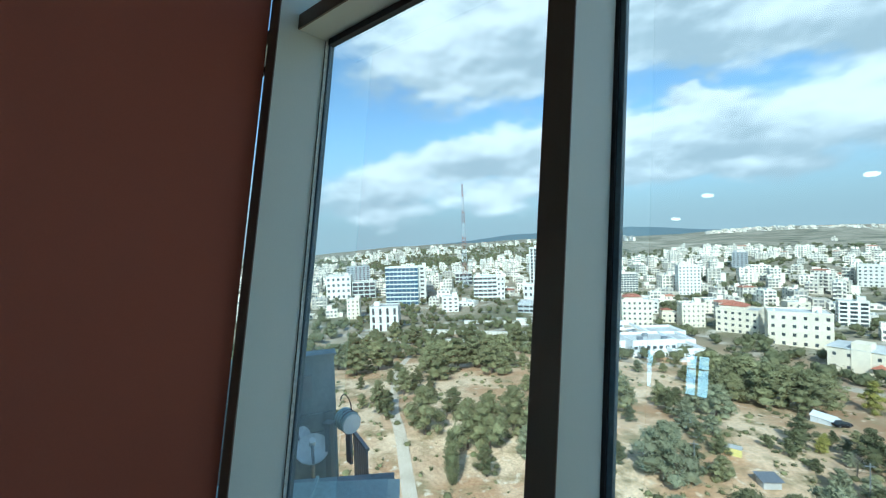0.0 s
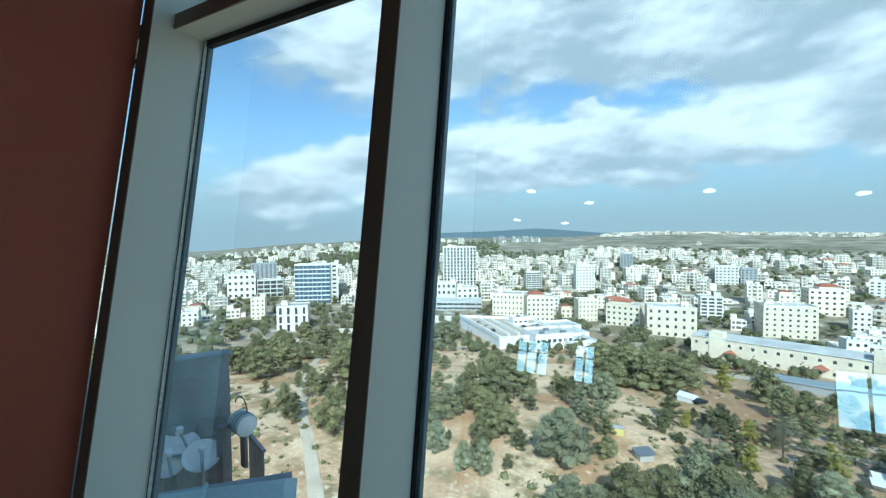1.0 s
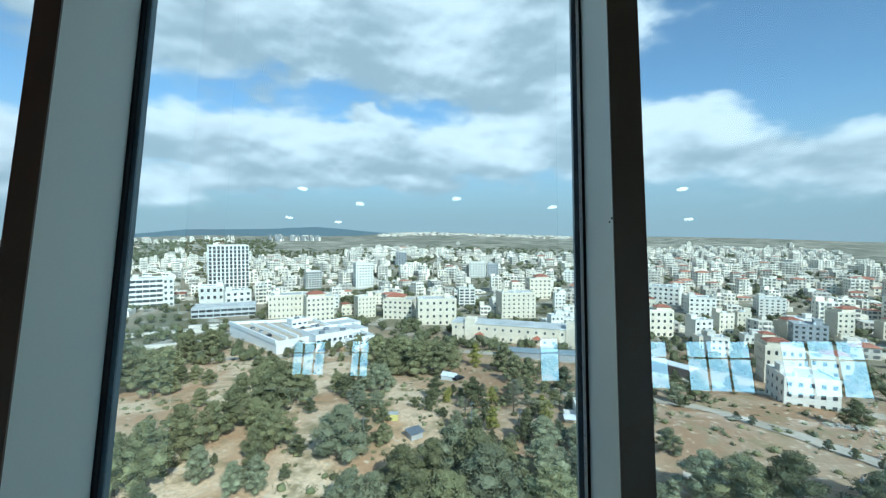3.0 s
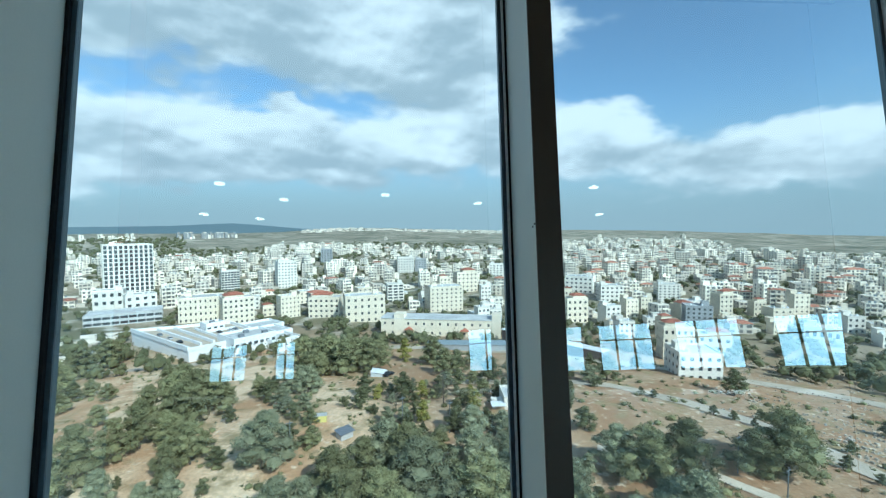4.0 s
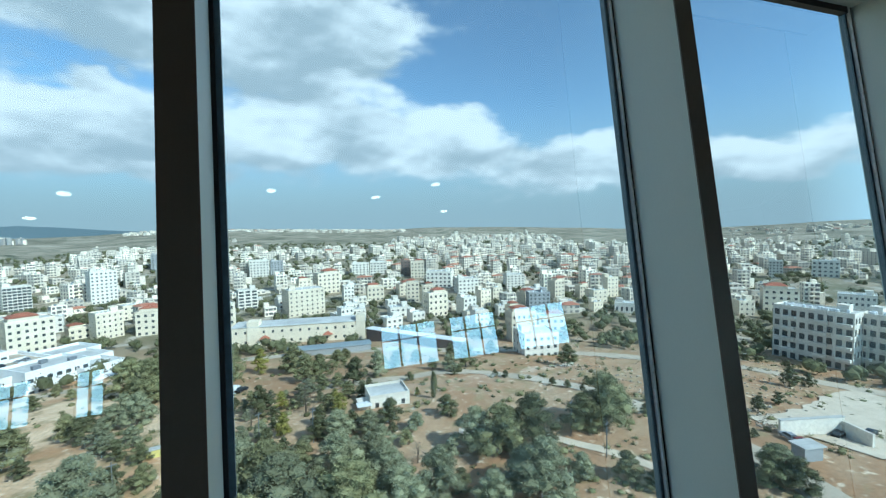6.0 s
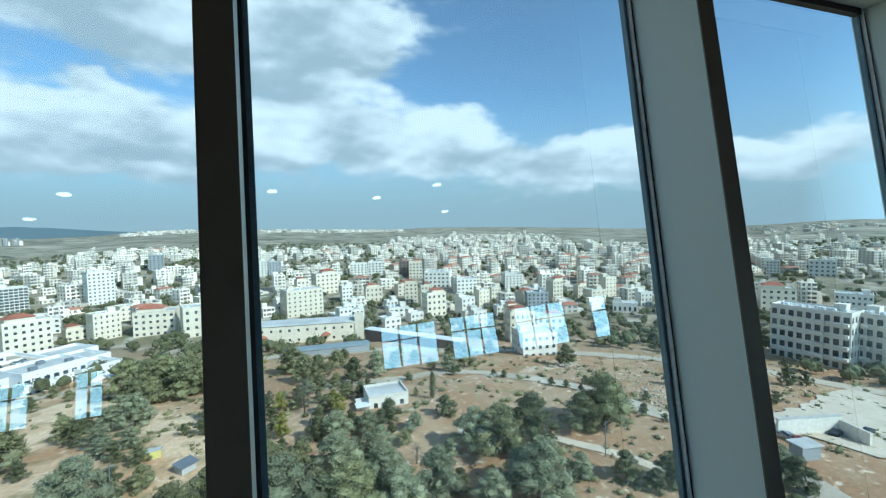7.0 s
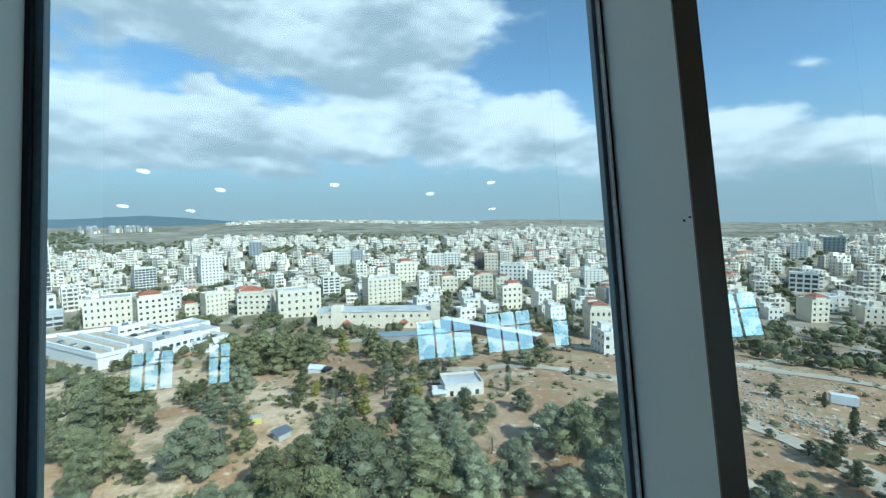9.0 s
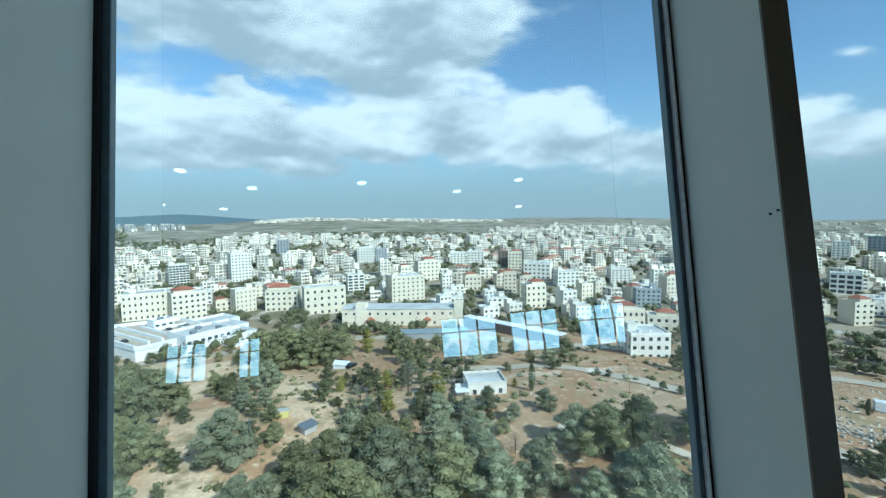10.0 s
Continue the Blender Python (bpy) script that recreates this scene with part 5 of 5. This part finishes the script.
for _ in range(420):
    x, y = 122 + stone_rng.gauss(0, 9) + 12, 12 + stone_rng.gauss(0, 11)
    if math.hypot(x, y) < 126:
        continue
    t_, z = stone_rng.uniform(0.15, 0.6), surface(x, y)
    ring = [(x + t_ * stone_rng.uniform(0.7, 1.5) * math.cos(q), y + t_ * stone_rng.uniform(0.7, 1.5) * math.sin(q)) for q in (0, 1.2, 2.5, 3.8, 5.1)]
    g.solid([(p, q, z - 0.2) for p, q in ring], [(x + (p - x) * 0.6, y + (q - y) * 0.6, z + t_ * 0.9) for p, q in ring])
tagged(new("field_stones", g.mesh("field_stones", FIELD_STONE)), "broken rows of pale field stones on terraced ground", "stones", kind="stuff")


# ---- small things on the hill ----
def simple(name, x, y, rot, pieces, label, category):
    """A small thing made of named boxes: (part, box, material, label)."""
    top = thing(name, pose(x, y, surface(x, y), 0, 0, rot), label, category)
    for pname, b, mat, plabel in pieces:
        g = Geo()
        g.box(*b)
        part(pname, g.mesh(name + "_" + pname, mat), top, plabel)
    return top


simple("site_cabin", 26.7, 106.1, -20, [("body", (-1.5, 1.5, -0.8, 0.8, -0.3, 1.6), YELLOW, "yellow painted side"), ("roof", (-1.6, 1.6, -0.95, 0.95, 1.6, 1.72), CONCRETE, "")], "small yellow cabin on the bare slope", "cabin")
shack = simple("shack", 29.6, 95.3, 15, [("wall", (-1.6, 1.6, -1.2, 1.2, -0.3, 1.5), CONCRETE, "")], "low shack with a grey sheet roof", "shack")
g = Geo()
g.solid([(-2.0, -1.6, 1.5), (2.0, -1.6, 1.5), (2.0, 1.5, 1.95), (-2.0, 1.5, 1.95)], [(-2.0, -1.6, 1.58), (2.0, -1.6, 1.58), (2.0, 1.5, 2.03), (-2.0, 1.5, 2.03)])
part("roof", g.mesh("shack_roof", STEEL), shack, "grey sheet roof")
tent = thing("tent", pose(57.6, 143.1, surface(57.6, 143.1), 0, 0, 40), "white ridge tent by the pines", "tent")
g = Geo()
g.box(-1.7, 1.7, -2.6, 2.6, -0.2, 1.6)
part("wall", g.mesh("tent_wall", TANK), tent)
g = Geo()
g.solid([(-1.9, -2.8, 1.6), (1.9, -2.8, 1.6), (1.9, 2.8, 1.6), (-1.9, 2.8, 1.6)], [(-0.1, -2.8, 2.7), (0.1, -2.8, 2.7), (0.1, 2.8, 2.7), (-0.1, 2.8, 2.7)])
part("roof", g.mesh("tent_roof", TANK), tent)
simple("gate_wall", 124.1, 2.8, -45, [("wall", (0, 16, -0.3, 0.3, -1, 3.4), WHITE, ""), ("coping", (-0.1, 16.1, -0.45, 0.45, 3.4, 3.6), CONCRETE, ""), ("return_wall", (15.4, 16, -7, -0.3, -1, 2.6), WHITE, "")], "white rendered gate wall beside the parking ground", "wall")
simple("guard_booth", 112, -2, -40, [("body", (-2.2, 2.2, -1.4, 1.4, -0.4, 2.8), GREY, ""), ("roof", (-2.6, 2.6, -1.8, 1.8, 2.8, 3.05), CONCRETE, "")], "small grey guard booth at the gate", "booth")
simple("lorry_box", 162, 18, -70, [("body", (-3, 3, -1.2, 1.2, 0.4, 2.9), TANK, ""), ("base", (-3, 3, -0.9, 0.9, -0.3, 0.4), STEEL, "")], "white box container standing on rough ground", "container")
pole = None
for x, y in ((16.9, 93.5), (43.6, 92.9), (52, 84), (88, 30), (93, 40)):
    m = pose(x, y, surface(x, y))
    if pole is None:
        pole = thing("utility_pole", m, "slim grey utility pole on the slope", "pole", "utility poles")
        g = Geo()
        g.tube((0, 0, -0.5), (0, 0, 8), 0.13, 0.09, 8)
        part("shaft", g.mesh("pole_shaft", STEEL), pole)
        g = Geo()
        g.box(-0.8, 0.8, -0.06, 0.06, 7.3, 7.45)
        part("crossarm", g.mesh("pole_arm", STEEL), pole)
    else:
        copy_thing(pole, m)


def car(x, y, rot, paint, z=None):
    top = thing("car", pose(x, y, surface(x, y) + 0.3 if z is None else z, 0, 0, rot), ("black", "white", "silver", "red")[paint] + (" saloon car parked on dusty ground" if z is None else " saloon car parked on the shopping centre roof"), "car", "parked cars")
    g = Geo()
    g.solid([(-2.15, -0.86, 0.25), (2.15, -0.86, 0.25), (2.15, 0.86, 0.25), (-2.15, 0.86, 0.25)], [(-2.2, -0.88, 0.62), (2.2, -0.88, 0.62), (2.2, 0.88, 0.62), (-2.2, 0.88, 0.62)])
    g.solid([(-2.2, -0.88, 0.62), (2.2, -0.88, 0.62), (2.2, 0.88, 0.62), (-2.2, 0.88, 0.62)], [(-2.05, -0.78, 0.92), (1.95, -0.78, 0.86), (1.95, 0.78, 0.86), (-2.05, 0.78, 0.92)])
    g.solid([(-1.2, -0.62, 1.40), (0.4, -0.62, 1.40), (0.4, 0.62, 1.40), (-1.2, 0.62, 1.40)], [(-1.0, -0.56, 1.46), (0.2, -0.56, 1.46), (0.2, 0.56, 1.46), (-1.0, 0.56, 1.46)])
    part("body", g.mesh("car_body", CAR_PAINT[paint]), top)
    g = Geo()
    g.solid([(-1.75, -0.78, 0.90), (1.1, -0.78, 0.88), (1.1, 0.78, 0.88), (-1.75, 0.78, 0.90)], [(-1.2, -0.62, 1.40), (0.4, -0.62, 1.40), (0.4, 0.62, 1.40), (-1.2, 0.62, 1.40)])
    part("windows", g.mesh("car_windows", PANE), top, "dark glass")
    for wx in (-1.35, 1.35):
        for wy in (-0.8, 0.8):
            g = Geo()
            g.tube((wx, wy - 0.1, 0.3), (wx, wy + 0.1, 0.3), 0.31, n=12)
            wheel = part("wheel", g.mesh("car_wheel", TYRE), top)
            g = Geo()
            o = 0.1 if wy > 0 else -0.1
            g.tube((wx, wy + o, 0.3), (wx, wy + o * 1.25, 0.3), 0.19, n=10)
            part("rim", g.mesh("car_rim", STEEL), wheel, "grey steel rim")


for x, y, rot, paint in ((137.6, -2.9, -30, 1), (143.3, -6.4, -30, 0), (133.3, -7.8, -20, 0), (138.4, -11, -20, 0), (142.2, -13.8, -20, 0), (121.5, 1.0, 40, 2), (119, -1.8, 40, 3),
                         (112, 226.5, 52, 0), (115.2, 224, 52, 1), (118, 221.5, 52, 0), (121.4, 219, 52, 2), (124.5, 216.6, 52, 0), (128, 214, 52, 0), (131, 211.5, 52, 1), (60, 140, 20, 0)):
    car(x, y, rot, paint)
for u, v, paint in ((24, 18, 1), (27, 18, 2), (30, 18.5, 0), (33, 18, 1), (25, 25, 0), (31, 25, 1), (34, 25.5, 2), (3.5, 20, 0), (3.2, 32, 1), (2.5, 44, 2)):
    c, q = math.cos(radians(21.5)), math.sin(radians(21.5))
    car(-4 + u * c - v * q, 226.9 + u * q + v * c, 111.5, paint, -62.5 + 7.27)

# ---- the ledge outside the first window ----
ledge = thing("roof_pier", pose(-6.2, 8.7, -1.2, 0, 0, 40), "dark stone-clad roof pier with a pale panel outside the window", "pier")
g = Geo()
g.box(-4.5, 0, 0, 0.35, -8.0, 0)
part("core", g.mesh("pier_core", SLATE), ledge)
g = Geo()
g.box(-4.6, 0.05, -0.08, 0.4, 0, 0.05)
part("coping", g.mesh("pier_coping", SLATE), ledge, "thin metal coping")
g = Geo()
g.box(-1.9, -0.55, -0.05, 0, -1.0, -0.45)
part("panel", g.mesh("pier_panel", STEEL), ledge, "pale flat panel")
stone_rng = random.Random(3)
for row in range(5):
    u = -4.4
    while u < -0.3:
        w_ = stone_rng.uniform(0.35, 0.8)
        if not (row < 2 and u + w_ > -2.0 and u < -0.4):
            g = Geo()
            g.box(u + 0.02, min(u + w_, -0.05) - 0.02, -0.06, 0, -0.5 - row * 0.45 - 0.41, -0.5 - row * 0.45)
            part("stone", g.mesh("pier_stone", SLATE), ledge)
        u += w_

deck = thing("roof_ledge", pose(-4.1, 7.0, -3.05, 0, 0, 25), "blue-grey sheet metal roof ledge with standing seams", "ledge")
g = Geo()
g.solid([(-6, -6, -5), (0.3, -6, -5), (0.3, 0.4, -5), (-6, 0.4, -5)], [(-6, -6, -0.35), (0.3, -6, -0.35), (0.3, 0.4, -0.1), (-6, 0.4, -0.1)])
part("body", g.mesh("ledge_body", SLATE), deck)
g = Geo()
g.solid([(-6, -6.05, -0.35), (0.5, -6.05, -0.35), (0.42, 0.1, -0.08), (-6, 0.45, -0.08)], [(-6, -6.0, -0.25), (0.0, -6.0, -0.25), (0.2, 0.0, 0.0), (-6, 0.4, 0.0)])
part("sheet", g.mesh("ledge_sheet", BLUE_METAL), deck)
for u in (-1.2, -2.6, -4.0):
    g = Geo()
    g.box(u, u + 0.05, -5.9, 0.2, -0.2, 0.06)
    part("seam", g.mesh("ledge_seam", BLUE_METAL), deck)

lamp = thing("floodlight", pose(-5.33, 7.93, -2.45, 0, 0, -28), "grey drum floodlight on a short steel post", "floodlight")
g = Geo()
g.tube((-0.24, 0, 0.02), (0.12, 0, -0.02), 0.235, n=24)
part("drum", g.mesh("floodlight_drum", BLUE_METAL), lamp)
for u in (-0.16, -0.06, 0.04):
    g = Geo()
    g.tube((u, 0, 0), (u + 0.02, 0, 0), 0.245, n=24)
    part("rib", g.mesh("floodlight_rib", STEEL), lamp, "raised cooling rib")
g = Geo()
g.tube((0.12, 0, -0.02), (0.15, 0, -0.022), 0.215, n=24)
part("lens", g.mesh("floodlight_lens", BEAD), lamp, "pale round front")
g = Geo()
g.box(-0.12, 0.08, -0.03, 0.03, -0.95, -0.20)
part("bracket", g.mesh("floodlight_bracket", STEEL), lamp)
g = Geo()
for i in range(10):
    a, b = math.pi * (i - 1) / 10, math.pi * i / 10
    g.tube((-0.30 + 0.26 * math.cos(a), 0.1, 0.22 + 0.27 * math.sin(a)), (-0.30 + 0.26 * math.cos(b), 0.1, 0.22 + 0.27 * math.sin(b)), 0.014, n=6)
part("cable", g.mesh("floodlight_cable", RUBBER), lamp, "black cable loop")

post_ = thing("roof_post", pose(-5.68, 7.68, -4.2), "square grey steel post on the roof ledge", "post")
g = Geo()
g.box(-0.07, 0.07, -0.07, 0.07, 0, 1.75)
part("shaft", g.mesh("roof_post_shaft", STEEL), post_)
g = Geo()
g.box(-0.11, 0.11, -0.11, 0.11, 1.75, 1.80)
part("cap_plate", g.mesh("roof_post_cap", STEEL), post_)

rail = thing("ledge_railing", pose(-5.44, 8.29, -2.9, 0, 0, -40.7), "dark steel railing at the ledge", "railing")
for i in range(7):
    g = Geo()
    g.box(i * 0.15 - 0.022, i * 0.15 + 0.022, -0.02, 0.02, -1.1, 0)
    part("baluster", g.mesh("railing_baluster", STEEL), rail)
g = Geo()
g.box(-0.05, 0.98, -0.04, 0.04, 0, 0.06)
part("top_rail", g.mesh("railing_top", STEEL), rail)


def dish(x, y, z, r, az, el):
    top = thing("satellite_dish", pose(x, y, z, el, 0, az), "pale grey satellite dish on the roof ledge", "satellite dish", "satellite dishes")
    g = Geo()
    rings = 5
    pts = [[(r * i / rings * math.cos(2 * math.pi * j / 20), r * i / rings * math.sin(2 * math.pi * j / 20), 0.35 * r * (i / rings) ** 2) for j in range(20)] for i in range(1, rings + 1)]
    for lift, flip in ((0, False), (-0.04, True)):
        for j in range(20):
            tri = [(0, 0, lift), (*pts[0][j][:2], pts[0][j][2] + lift), (*pts[0][(j + 1) % 20][:2], pts[0][(j + 1) % 20][2] + lift)]
            g.face(*(tri[::-1] if flip else tri))
            for i in range(rings - 1):
                q = [pts[i][j], pts[i + 1][j], pts[i + 1][(j + 1) % 20], pts[i][(j + 1) % 20]]
                q = [(a, b, c + lift) for a, b, c in q]
                g.face(*(q[::-1] if flip else q))
    part("reflector", g.mesh("dish_reflector", TANK), top)
    g = Geo()
    g.tube((0, -r, 0.35 * r), (0, 0, r), 0.03, n=6)
    arm = part("feed_arm", g.mesh("dish_arm", STEEL), top)
    g = Geo()
    g.tube((0, 0, r - 0.1), (0, 0, r + 0.08), 0.07, n=8)
    part("feed_head", g.mesh("dish_feed", TANK), arm, "pale feed head")
    g = Geo()
    g.tube((0, 0, -0.04), (0, -0.5 * r, -1.2), 0.05, n=8)
    part("mount", g.mesh("dish_mount", STEEL), top)


dish(-6.05, 7.55, -3.05, 0.36, 40, 35)
dish(-6.8, 7.75, -3.0, 0.42, 70, 15)
dish(-6.7, 7.3, -3.1, 0.36, 60, 35)

# ---- the tower itself below and above the hall ----
g = Geo()
low = [(-20, -17), (10, -17), (10, -10), (4, -4), (-2, -1), (-12, -2), (-20, -7)]
g.solid([(x * 0.9, y * 0.9, terrain(0, 0) - 3) for x, y in low], [(x, y, -0.32) for x, y in low])
tagged(new("wall_tower", g.mesh("wall_tower", GREY)), "grey tower body below the hall", "wall", kind="structure")
g = Geo()
g.solid([(x * 0.8, y, ROOM_TOP + 0.3) for x, y in low], [(x * 0.8, y, ROOM_TOP + 5) for x, y in low])
tagged(new("wall_tower_top", g.mesh("wall_tower_top", GREY)), "grey tower top above the hall", "wall", kind="structure")
